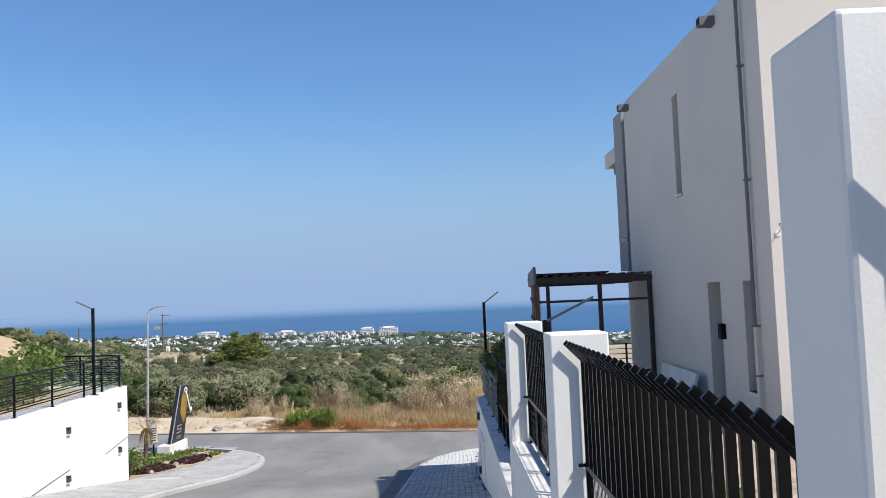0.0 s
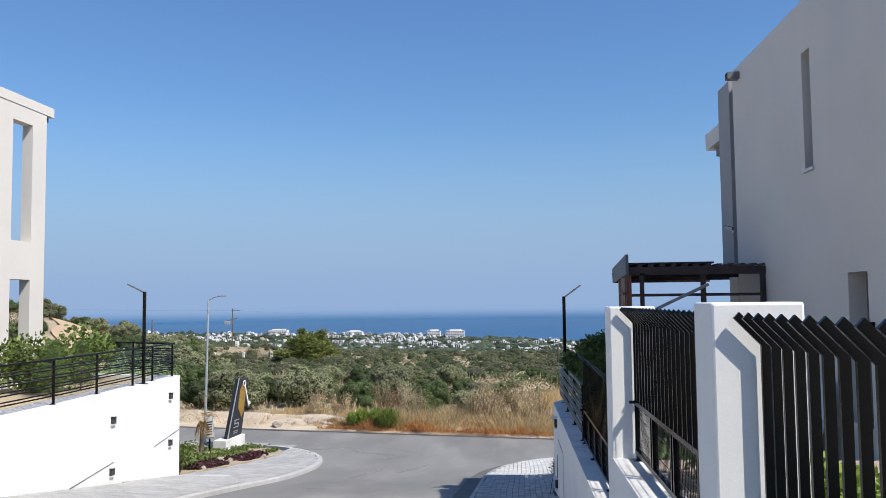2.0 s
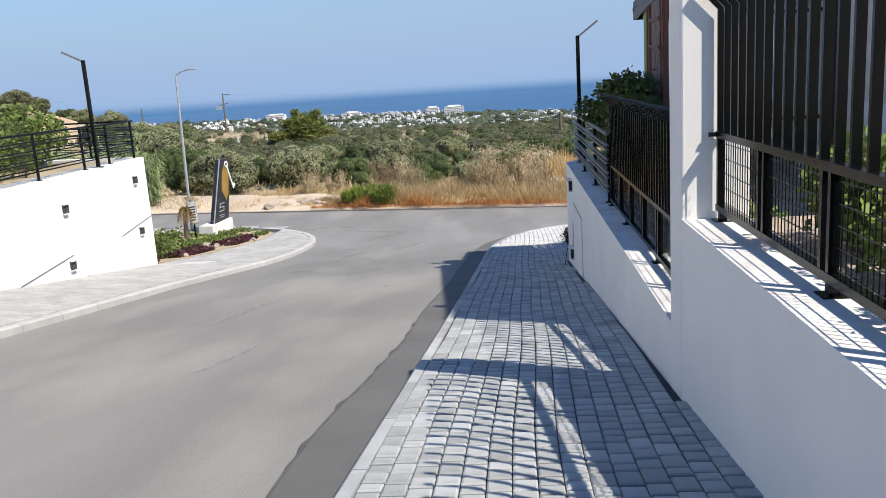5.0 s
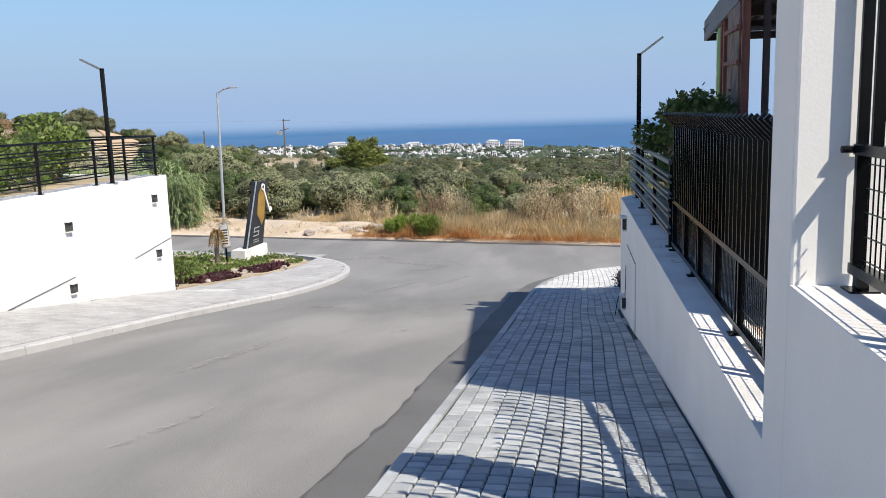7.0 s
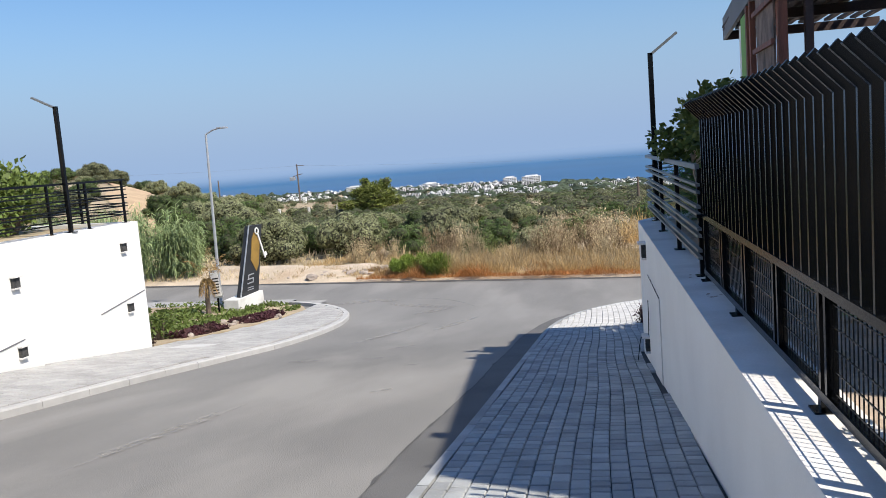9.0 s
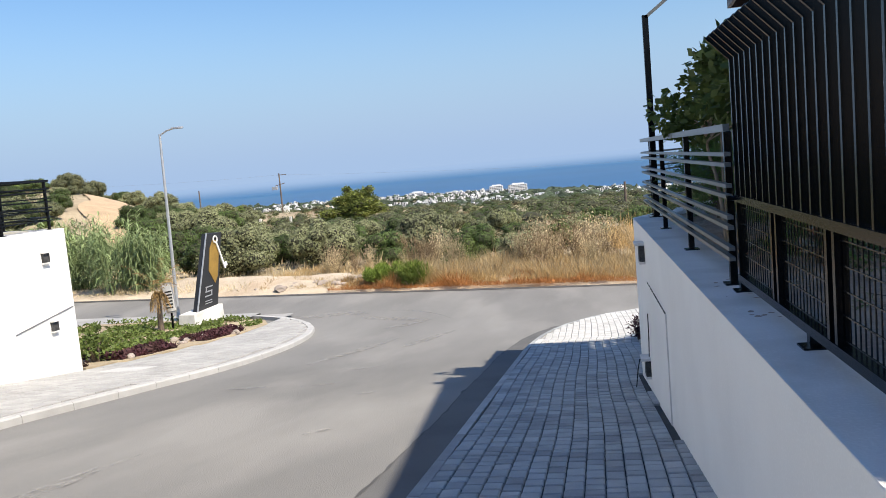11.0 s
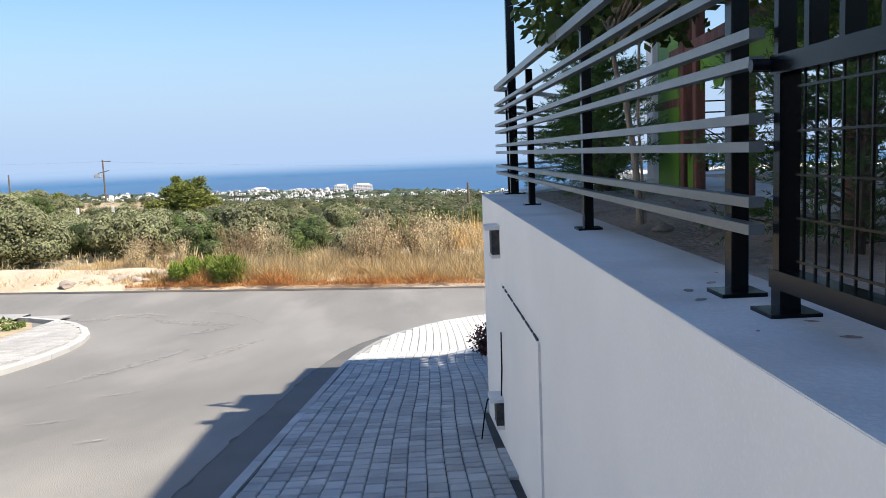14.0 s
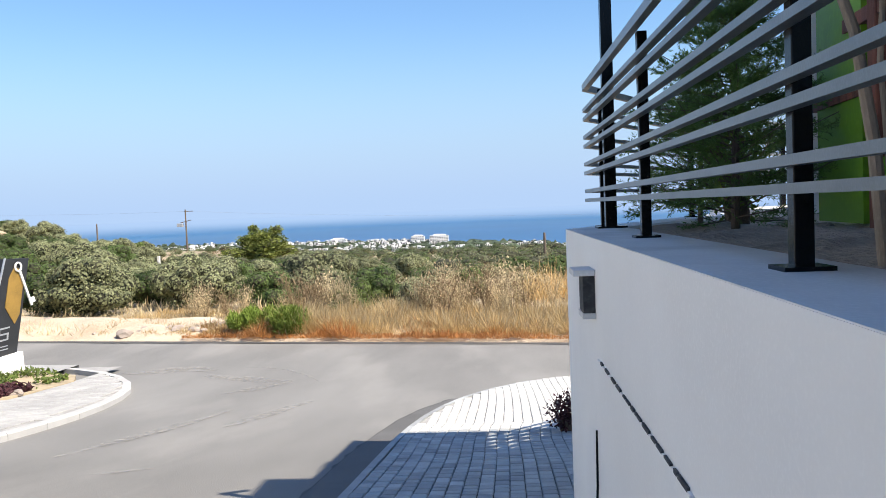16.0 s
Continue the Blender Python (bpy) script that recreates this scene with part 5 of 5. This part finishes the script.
info = thing("notice_board", "small framed notice on a dark post in the bed", "notice", at=(-11.35, 32.2, street_z(32.2)))
z = street_z(32.2)
part("post", box(bmesh.new(), -11.38, -11.33, 32.2, 32.24, z - 0.1, z + 1.15), BLACK, info)
part("frame", bar(bmesh.new(), (-11.50, 32.17, z + 0.95), (-11.19, 32.17, z + 0.98), 0.03, 0.86), GALV, info)
part("sheet", bar(bmesh.new(), (-11.47, 32.15, z + 0.95), (-11.22, 32.15, z + 0.98), 0.012, 0.76), WHITE, info, "pale notice sheet")
b = bmesh.new()
for k in range(6):
    bar(b, (-11.45, 32.142, z + 0.68 + 0.09 * k), (-11.24, 32.142, z + 0.70 + 0.09 * k), 0.008, 0.04)
part("print", b, SIGNBLACK, info, "dark print bars")

# withered young palm
rng = np.random.default_rng(77)
z = street_z(31.9)
palm = thing("young_palm", "withered young palm with hanging brown fronds", "palm", at=(-11.55, 31.9, z))
part("trunk", tube(bmesh.new(), [(-11.55, 31.9, z - 0.1), (-11.54, 31.9, z + 0.5), (-11.5, 31.9, z + 1.1)], [0.09, 0.075, 0.06], 9), BARK, palm)
pos, ax, sd = [], [], []
for k in range(34):
    a = rng.random() * 6.283
    up = rng.random()
    d0 = np.array([math.cos(a), math.sin(a), 0])
    for j in range(22):
        u = j / 21
        p = np.array([-11.5, 31.9, z + 1.05]) + d0 * (0.40 * u * (1 - 0.3 * u)) + np.array([0, 0, (0.5 * up + 0.2) * u - (0.6 + 0.45 * up) * u * u])
        e = d0 * 0.3 + rng.normal(size=3) * 0.35 + np.array([0, 0, -0.8])
        e /= np.linalg.norm(e)
        s = np.cross(e, rng.normal(size=3))
        s /= np.linalg.norm(s)
        pos.append(p), ax.append(e * 0.08), sd.append(s * 0.009)
for k in range(9):
    a = k * 0.7 + rng.normal() * 0.2
    d0 = np.array([math.cos(a), math.sin(a), 0])
    rise = 1.1 + 0.5 * rng.random()
    for j in range(60):
        u = j / 59
        p = np.array([-11.5, 31.9, z + 1.1]) + d0 * (0.85 * u) + np.array([0, 0, rise * u - (0.55 + 0.3 * (k % 3)) * u * u])
        e = d0 * 0.6 + np.cross(d0, [0, 0, 1]) * (1 if j % 2 else -1) * (1.2 if u > 0.25 else 0.1) + rng.normal(size=3) * 0.3 + np.array([0, 0, -0.2])
        e /= np.linalg.norm(e)
        s = np.cross(e, rng.normal(size=3))
        s /= np.linalg.norm(s)
        pos.append(p + e * 0.05), ax.append(e * (0.07 if u > 0.25 else 0.04)), sd.append(s * 0.007)
DRYFROND = leaf_material("dry_frond", (0.55, 0.36, 0.15), tint=(0.38, 0.23, 0.09))
o = new("fronds", quads("fronds", np.array(pos), np.array(ax), np.array(sd), DRYFROND)); o.parent = palm; o.location = (11.55, -31.9, -z)

# pale pavement turning the corner behind the bed, along the cross road
bm = bmesh.new()
prev = None
for k in range(31):
    x = -9.9 - 0.5 * k
    inner, outer = 34.02 + 0.03 * k, near_edge(x) - 0.02 * k + 0.1
    row = [bm.verts.new((x, y, street_z(y) + 0.006 - d)) for y, d in ((outer, 0.3), (outer, 0.0), (inner, 0.0), (inner, 0.3))]
    if prev:
        for i in range(3):
            bm.faces.new((prev[i], row[i], row[i + 1], prev[i + 1]))
    prev = row
bmesh.ops.recalc_face_normals(bm, faces=bm.faces[:])
solid("pavement_3", bm, PAVER_WEST, "pale pavement along the cross road", "pavement", "structure")

# tall street lamp
z = street_z(34.8)
lamp = thing("street_lamp", "tall galvanised street lamp with a short arm", "street lamp", at=(-12.45, 34.8, z))
part("pole", tube(bmesh.new(), [(-12.52, 34.8, z - 0.1), (-12.40, 34.8, 1.40)], [0.058, 0.036], 10), GALV, lamp)
part("arm", tube(bmesh.new(), [(-12.38, 34.8, 1.38), (-12.15, 34.8, 1.50), (-11.9, 34.8, 1.55)], 0.028, 8), GALV, lamp)
part("lamp_head", box(bmesh.new(), -11.98, -11.62, 34.73, 34.87, 1.52, 1.58, 0.015), GALV, lamp, "flat pale lamp head")

# pale inspection slab in the west pavement
z = street_z(24.8)
b = bmesh.new()
for x, y in ((-8.95, 24.5), (-8.1, 24.5), (-8.0, 25.2), (-8.85, 25.2)):
    b.verts.new((x, y, street_z(y) + 0.012))
b.faces.new(b.verts[:])
r = bmesh.ops.extrude_face_region(b, geom=b.faces[:])
for v in [g for g in r["geom"] if isinstance(g, bmesh.types.BMVert)]:
    v.co.z -= 0.03
bmesh.ops.recalc_face_normals(b, faces=b.faces[:])
solid("inspection_slab", b, PAVER_PALE, "pale inspection slab set in the pavement", "slab", "structure")

# ---- utility poles ----
def utility_pole(x, y, h, name="utility_pole", arms=True):
    z = land_z(x, y)
    s = thing(name, "dark timber utility pole with crossarms", "utility pole", "utility poles", (x, y, z))
    part("pole", tube(bmesh.new(), [(x, y, z - 0.5), (x, y, z + h)], [0.17, 0.11], 8), BARK, s)
    if arms:
        part("crossarm", bar(bmesh.new(), (x - 0.2, y, z + h - 0.3), (x + 1.3, y, z + h - 0.3), 0.1, 0.12), BARK, s)
        part("crossarm", bar(bmesh.new(), (x - 0.9, y, z + h - 2.2), (x + 0.9, y, z + h - 1.8), 0.1, 0.12), BARK, s)
        part("transformer", box(bmesh.new(), x - 1.5, x - 0.5, y - 0.3, y + 0.3, z + h - 2.9, z + h - 2.3, 0.05), GALV, s, "grey transformer box")
        part("meter_box", box(bmesh.new(), x + 0.6, x + 1.2, y - 0.3, y + 0.3, z - 0.1, z + 1.0, 0.03), WHITE, s, "cream cabinet at the foot")

utility_pole(-51.5, 152, 7.0)
utility_pole(5.4, 100, 2.75, arms=False)
utility_pole(-66, 150, 5.0, arms=False)
b = bmesh.new()
for x0, y0, z0, x1, y1, z1 in ((-51.5, 152, land_z(-51.5, 152) + 6.7, 60, 230, -4), (-51.5, 152, land_z(-51.5, 152) + 6.7, -140, 150, 5)):
    pts = []
    for k in range(13):
        u = k / 12
        pts.append((x0 + (x1 - x0) * u, y0 + (y1 - y0) * u, z0 + (z1 - z0) * u - 5 * u * (1 - u)))
    tube(b, pts, 0.007, 4, False)
solid("power_line", b, FASCIA, "thin power line between poles", "cable")
for k in range(5):
    x, y = -47 + k * 3.4, 118 + 3 * k
    z = land_z(x, y)
    s = box(bmesh.new(), x - 0.15, x + 0.15, y - 0.15, y + 0.15, z - 0.2, z + 1.1, 0.02)
    solid("field_post", s, LEDGE, "pale concrete post in the scrub", "post", group="field posts")
# bare sandy track up the hill
b = bmesh.new()
prev = None
for k in range(22):
    y = 66 + k * 2.1
    mid = -0.615 * (y - 12) + 0.25 * math.sin(k * 0.5)
    w = 2.3 + 0.5 * math.sin(k * 0.8)
    row = [b.verts.new((mid + w * u, y, land_z(mid + w * u, y) + 0.07)) for u in (-1, -0.5, 0, 0.5, 1)]
    if prev:
        for i in range(4):
            b.faces.new((prev[i], prev[i + 1], row[i + 1], row[i]))
    prev = row
SAND = material("sandy_track", (0.50, 0.36, 0.22), 0.95, vary=0.12, scale=0.6, fine=4, bump=0.6, second=(0.40, 0.28, 0.17), second_scale=0.4, depth=0.06)
solid("dirt_track", b, SAND, "bare sandy track climbing the hill", "track", "structure", smooth=True)

# ---- coastal town and sea ----
TOWN = material("town_walls", (0.64, 0.63, 0.62), 0.85, vary=0.06, scale=0.05, fine=0.3, bump=0.0, island=0.28, second=(0.55, 0.55, 0.40), second_scale=0.006, second_amount=0.25)
WOODS = leaf_material("far_woods", (0.075, 0.10, 0.06), island=0.4)
rng = np.random.default_rng(101)
def boxes_mesh(name, data, mat):
    v, f = [], []
    for x, y, z, w, d, h, a in data:
        c, s = math.cos(a), math.sin(a)
        k = len(v)
        for dz in (-3, h):
            for px_, py_ in ((-w, -d), (w, -d), (w, d), (-w, d)):
                v.append((x + (px_ * c - py_ * s) / 2, y + (px_ * s + py_ * c) / 2, z + dz))
        f += [(k, k + 1, k + 5, k + 4), (k + 1, k + 2, k + 6, k + 5), (k + 2, k + 3, k + 7, k + 6), (k + 3, k, k + 4, k + 7), (k + 4, k + 5, k + 6, k + 7)]
    me = bpy.data.meshes.new(name)
    me.from_pydata(v, [], f)
    me.materials.append(mat)
    return me

rows, wins = [], []
for k in range(2700):
    q = rng.random()
    r = rng.uniform(-0.62, 0.30)
    y = 1100 + (shore(r) - 1125) * q ** 0.85
    x = y * r
    if noise.noise(Vector((x * 0.006, y * 0.011, 0.5))) < -0.14 + 0.22 * (y < 0.74 * shore(r)):
        continue
    w, d, h = rng.uniform(6, 14), rng.uniform(7, 11), rng.choice([3.2, 5.6, 6.2, 7.5])
    z, a = land_z(x, y), rng.uniform(-0.5, 0.5)
    rows.append((x, y, z, w, d, h, a))
    if rng.random() < 0.6:
        rows.append((x + rng.uniform(-2, 2), y + 1, z + h, w * 0.5, d * 0.6, 2.8, a))
    for j in range(int(h / 3)):
        for i in range(int(w / 3.4)):
            u = -w / 2 + 1.8 + 3.4 * i
            wins.append((x + u * math.cos(a) + (d / 2 + 0.15) * math.sin(a), y + u * math.sin(a) - (d / 2 + 0.15) * math.cos(a), z + 4.0 + 3 * j, 1.5, 0.3, 1.4 - 3.0, a))
tagged(new("town_houses", boxes_mesh("town_houses", rows, TOWN)), "white flat-roofed houses of the coastal town", "town", kind="stuff")
me = boxes_mesh("town_windows", [(x, y, z + 1.4, w, d, -1.6 + 1.4, a) for x, y, z, w, d, h, a in wins], DARKGLASS)
tagged(new("town_windows", me), "dark window openings of the town houses", "windows", kind="stuff")

v, f = [], []
ico = bmesh.new()
bmesh.ops.create_icosphere(ico, subdivisions=1, radius=1)
iv = np.array([q.co[:] for q in ico.verts])
ifc = [[q.index for q in t.verts] for t in ico.faces]
ico.free()
for k in range(5600):
    r = rng.uniform(-0.65, 0.32)
    y = 980 + (shore(r) - 1000) * rng.random()
    x = y * r
    r = rng.uniform(2.5, 6.5) * (1.35 if y < 1500 else 1.0)
    p = iv * (1 + 0.35 * rng.normal(size=(len(iv), 1))) * np.array([r * 1.4, r, r * 0.8]) + np.array([x, y, land_z(x, y) + r * 0.35])
    o = len(v)
    v += p.tolist()
    f += [[i + o for i in t] for t in ifc]
me = bpy.data.meshes.new("far_woods")
me.from_pydata(v, [], f)
me.materials.append(WOODS)
tagged(new("far_woods", me), "dark tree clumps among the town houses", "woods", kind="stuff")


def hotel(x, y, w, h, floors, label):
    z = land_z(x, y)
    s = thing("hotel", label, "hotel", "large hotels on the shore", (x, y, z))
    part("body", box(bmesh.new(), x - w / 2, x + w / 2, y, y + 16, z - 3, z + h), TOWN, s)
    part("roof_house", box(bmesh.new(), x - w * 0.3, x + w * 0.35, y + 3, y + 13, z + h, z + h + 3), TOWN, s)
    n = int(w / 5)
    for j in range(floors):
        for i in range(n):
            u = x - w / 2 + w * (i + 0.5) / n
            b = box(bmesh.new(), u - w / n * 0.36, u + w / n * 0.36, y - 0.4, y + 0.3, z + 1.0 + h * (j + 0.15) / floors, z + 1.0 + h * (j + 0.55) / floors)
            part("window", b, FASCIA, s)

hotel(-0.0925 * 1890, 1890, 30, 17, 5, "large white hotel block on the shore")
hotel(-0.0665 * 1890, 1890, 42, 17, 5, "large white hotel block on the shore")
hotel(-0.285 * 2160, 2160, 52, 13, 3, "white hotel terraces on the shore")
hotel(-0.19 * 2060, 2060, 40, 11, 3, "low white hotel block on the shore")

SEA = material("sea_water", (0.017, 0.09, 0.205), 0.35, vary=0.08, scale=0.003, fine=0.02, bump=0.0, spec=0.2)
b = bmesh.new()
prev = None
SHORE = (-4500, -3000, -2400, -2000, -1600, -1300, -1000, -700, -400, -130, 0, 130, 285, 500, 1000, 2000, 3000, 4500)
for y, z in ((0, -81.5), (3030, -81.2), (3400, -73), (3800, -61), (4200, -47), (4600, -31), (4900, -19)):
    row = [b.verts.new((x, (y or coast(x)) - (0.08 * (abs(x) - 2000) if abs(x) > 2000 and y else 0), z)) for x in SHORE]
    if prev:
        for i in range(len(SHORE) - 1):
            b.faces.new((prev[i], prev[i + 1], row[i + 1], row[i]))
    prev = row
solid("sea", b, SEA, "calm deep blue sea under haze", "sea", "structure", smooth=True)

# distant haze painted as a glowing backdrop over the horizon and the low sky
m = bpy.data.materials.new("horizon_haze")
m.use_nodes = True
t = m.node_tree
t.nodes.remove(t.nodes["Principled BSDF"])
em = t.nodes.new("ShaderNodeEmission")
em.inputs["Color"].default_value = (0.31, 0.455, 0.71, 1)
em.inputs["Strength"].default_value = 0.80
tr = t.nodes.new("ShaderNodeBsdfTransparent")
mx = t.nodes.new("ShaderNodeMixShader")
co = t.nodes.new("ShaderNodeTexCoord")
sp = t.nodes.new("ShaderNodeSeparateXYZ")
up = t.nodes.new("ShaderNodeMapRange")
dn = t.nodes.new("ShaderNodeMapRange")
mul = t.nodes.new("ShaderNodeMath")
mul.operation = "MULTIPLY"
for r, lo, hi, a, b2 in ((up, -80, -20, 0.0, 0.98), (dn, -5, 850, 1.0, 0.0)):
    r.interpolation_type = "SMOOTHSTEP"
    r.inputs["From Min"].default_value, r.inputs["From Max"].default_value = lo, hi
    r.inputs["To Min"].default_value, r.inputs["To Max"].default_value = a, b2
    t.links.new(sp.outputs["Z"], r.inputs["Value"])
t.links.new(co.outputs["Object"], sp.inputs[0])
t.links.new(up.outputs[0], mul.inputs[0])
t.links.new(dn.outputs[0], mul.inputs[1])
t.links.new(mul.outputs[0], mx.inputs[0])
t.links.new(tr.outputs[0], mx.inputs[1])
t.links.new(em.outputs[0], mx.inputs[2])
t.links.new(mx.outputs[0], t.nodes["Material Output"].inputs["Surface"])
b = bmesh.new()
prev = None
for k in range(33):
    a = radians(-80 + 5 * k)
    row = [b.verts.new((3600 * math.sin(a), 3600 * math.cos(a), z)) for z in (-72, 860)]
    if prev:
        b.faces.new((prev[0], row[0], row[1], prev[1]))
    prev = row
backdrop = solid("backdrop", b, m, "glowing sheet of pale blue haze above the sea horizon", "backdrop", "structure")
backdrop.visible_shadow = False

# ---- road marks: pale dusty tyre sweeps at the junction ----
b = bmesh.new()
prev = None
for k in range(14):
    u = k / 13
    x, y = -5.6 + 2.2 * u, 34.6 - 2.3 * u * u
    w = 0.02 + 0.05 * math.sin(u * math.pi)
    row = [b.verts.new((x, y, street_z(y) - 0.097)), b.verts.new((x + w * 0.4, y + w, street_z(y + w) - 0.097))]
    if prev:
        b.faces.new((prev[0], row[0], row[1], prev[1]))
    prev = row
solid("tyre_sweep", b, DUST, "pale worn tyre sweep at the junction", "road mark", "structure")


def dust_mark(x, y, length, width, turn, seed):
    """A scuffed pale mark with a ragged outline, lying on the asphalt."""
    b = bmesh.new()
    ring = []
    for k in range(28):
        a = 6.2832 * k / 28
        r = 1 + 0.7 * noise.noise(Vector((math.cos(a) * 1.7, math.sin(a) * 1.7, seed * 3.1))) + 0.25 * noise.noise(Vector((math.cos(a) * 6, math.sin(a) * 6, seed)))
        u, v = math.cos(a) * r * length / 2, math.sin(a) * r * width / 2
        px_, py_ = x + u * math.cos(turn) - v * math.sin(turn), y + u * math.sin(turn) + v * math.cos(turn)
        ring.append(b.verts.new((px_, py_, street_z(py_) - 0.0965)))
    hub = b.verts.new((x, y, street_z(y) - 0.0965))
    for k in range(28):
        b.faces.new((hub, ring[k], ring[(k + 1) % 28]))
    solid("dust_mark", b, DUST, "pale dusty scuff on the asphalt", "road mark", "structure")


for k, (x, y, length, width, turn) in enumerate(((-7.2, 34.5, 2.4, 0.7, 0.2), (-5.2, 33.0, 2.6, 0.5, -0.5), (-4.4, 31.8, 1.8, 0.35, 1.0), (-3.7, 24.1, 0.5, 0.14, 0.6), (-3.7, 22.2, 0.6, 0.10, 0.5), (-2.8, 21.1, 0.3, 0.12, 0.4), (-5.0, 22.1, 0.7, 0.12, 0.3), (-3.4, 28.4, 2.6, 0.22, 1.3), (-4.6, 27.0, 3.2, 0.25, 1.35), (-2.6, 18.5, 0.5, 0.09, 1.0), (-4.2, 16.0, 2.5, 0.2, 1.5), (-3.2, 12.5, 1.2, 0.10, 1.45))):
    dust_mark(x, y, length, width, turn, k)

# ---- paving blocks ----
def paver_mesh(w, l, name):
    b = bmesh.new()
    q, hi, lo = 0.010, 0.012, -0.02
    top = [b.verts.new((sx * (w / 2 - q), sy * (l / 2 - q), hi)) for sx, sy in ((-1, -1), (1, -1), (1, 1), (-1, 1))]
    mid = [b.verts.new((sx * w / 2, sy * l / 2, hi - 0.007)) for sx, sy in ((-1, -1), (1, -1), (1, 1), (-1, 1))]
    bot = [b.verts.new((sx * w / 2, sy * l / 2, lo)) for sx, sy in ((-1, -1), (1, -1), (1, 1), (-1, 1))]
    b.faces.new(top)
    for i in range(4):
        b.faces.new((mid[i], mid[(i + 1) % 4], top[(i + 1) % 4], top[i]))
        b.faces.new((bot[i], bot[(i + 1) % 4], mid[(i + 1) % 4], mid[i]))
    return finish(b, name, PAVER)


COL, GAP = 0.128, 0.009
LENGTHS = (0.12, 0.16, 0.20)
SHARED = [paver_mesh(COL - 0.007, l - GAP - 0.011, "paver") for l in LENGTHS]
rnd = random.Random(9)
jv, jf = [], []
count = 0
for c in range(44):
    y = -3.0 + rnd.random() * 0.2
    while y < 31.4:
        k = rnd.randrange(3)
        l = LENGTHS[k]
        yc = y + l / 2
        x = min(step_between(KERB_R, yc), -0.9) + 0.107 + (c + 0.5) * COL + 0.014 * math.sin(yc * 1.1 + c * 0.12) + 0.006 * noise.noise(Vector((yc * 0.8, c * 0.2, 2)))
        if step_between(KERB_R, yc) + 0.10 + COL * 0.40 < x < right_inner(yc) - COL * 0.30:
            z = street_z(yc) + rnd.uniform(-0.003, 0.002)
            pitch = math.atan(street_z(yc + 0.5) - street_z(yc - 0.5))
            if 6.9 < yc < 10.3 and count < 300:
                count += 1
                o = new("paver", SHARED[k])
                o.location = (x, yc, z - 0.006)
                o.rotation_euler = (pitch + rnd.uniform(-0.012, 0.012), rnd.uniform(-0.012, 0.012), rnd.uniform(-0.012, 0.012))
                o.parent = pavement_right
            else:
                w, q = (COL - 0.007) / 2, 0.008
                o = len(jv)
                tilt = rnd.uniform(-0.02, 0.02)
                for iq, dz in ((q, 0.006), (0, -0.002), (0, -0.024)):
                    for sx, sy in ((-1, -1), (1, -1), (1, 1), (-1, 1)):
                        px_, py_ = sx * (w - iq), sy * (l / 2 - GAP / 2 - 0.006 - iq)
                        jv.append((x + px_, yc + py_, z + py_ * math.tan(pitch) + px_ * tilt + dz))
                jf.append((o, o + 1, o + 2, o + 3))
                for i in range(4):
                    jf.append((o + 4 + i, o + 4 + (i + 1) % 4, o + (i + 1) % 4, o + i))
                    jf.append((o + 8 + i, o + 8 + (i + 1) % 4, o + 4 + (i + 1) % 4, o + 4 + i))
        y += l
me = bpy.data.meshes.new("paving_blocks")
me.from_pydata(jv, [], jf)
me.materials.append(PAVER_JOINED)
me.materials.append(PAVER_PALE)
# sunlit end gets paler blocks, brightened from the shadow's edge on
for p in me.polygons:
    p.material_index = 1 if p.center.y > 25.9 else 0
o = new("paving_blocks", me)
o.parent = pavement_right
tagged(o, kind="stuff")

jv, jf = [], []
for c in range(26):
    y = 6.0 + 0.1 * (c % 2)
    while y < 34.4:
        yc = y + 0.1
        x = -6.62 - 0.21 * (c + 0.5)
        k = step_between(KERB_L, yc)
        if left_inner(yc) + 0.08 < x < k - 0.16 - 0.10:
            o = len(jv)
            z = street_z(yc) + west_rise(x, yc) + rnd.uniform(-0.002, 0.002)
            s = street_z(yc + 0.5) + west_rise(x, yc + 0.5) - street_z(yc - 0.5) - west_rise(x, yc - 0.5)
            for iq, dz in ((0.007, 0.006), (0, -0.003), (0, -0.024)):
                for sx, sy in ((-1, -1), (1, -1), (1, 1), (-1, 1)):
                    px_, py_ = sx * (0.099 - iq), sy * (0.094 - iq)
                    jv.append((x + px_, yc + py_, z + py_ * s + west_rise(x + px_, yc) - west_rise(x, yc) + dz))
            jf.append((o, o + 1, o + 2, o + 3))
            for i in range(4):
                jf.append((o + 4 + i, o + 4 + (i + 1) % 4, o + (i + 1) % 4, o + i))
                jf.append((o + 8 + i, o + 8 + (i + 1) % 4, o + 4 + (i + 1) % 4, o + 4 + i))
        y += 0.2
me = bpy.data.meshes.new("pale_paving_blocks")
me.from_pydata(jv, [], jf)
me.materials.append(PAVER_WEST)
o = new("paving_blocks", me)
o.parent = pavement_left
tagged(o, kind="stuff")
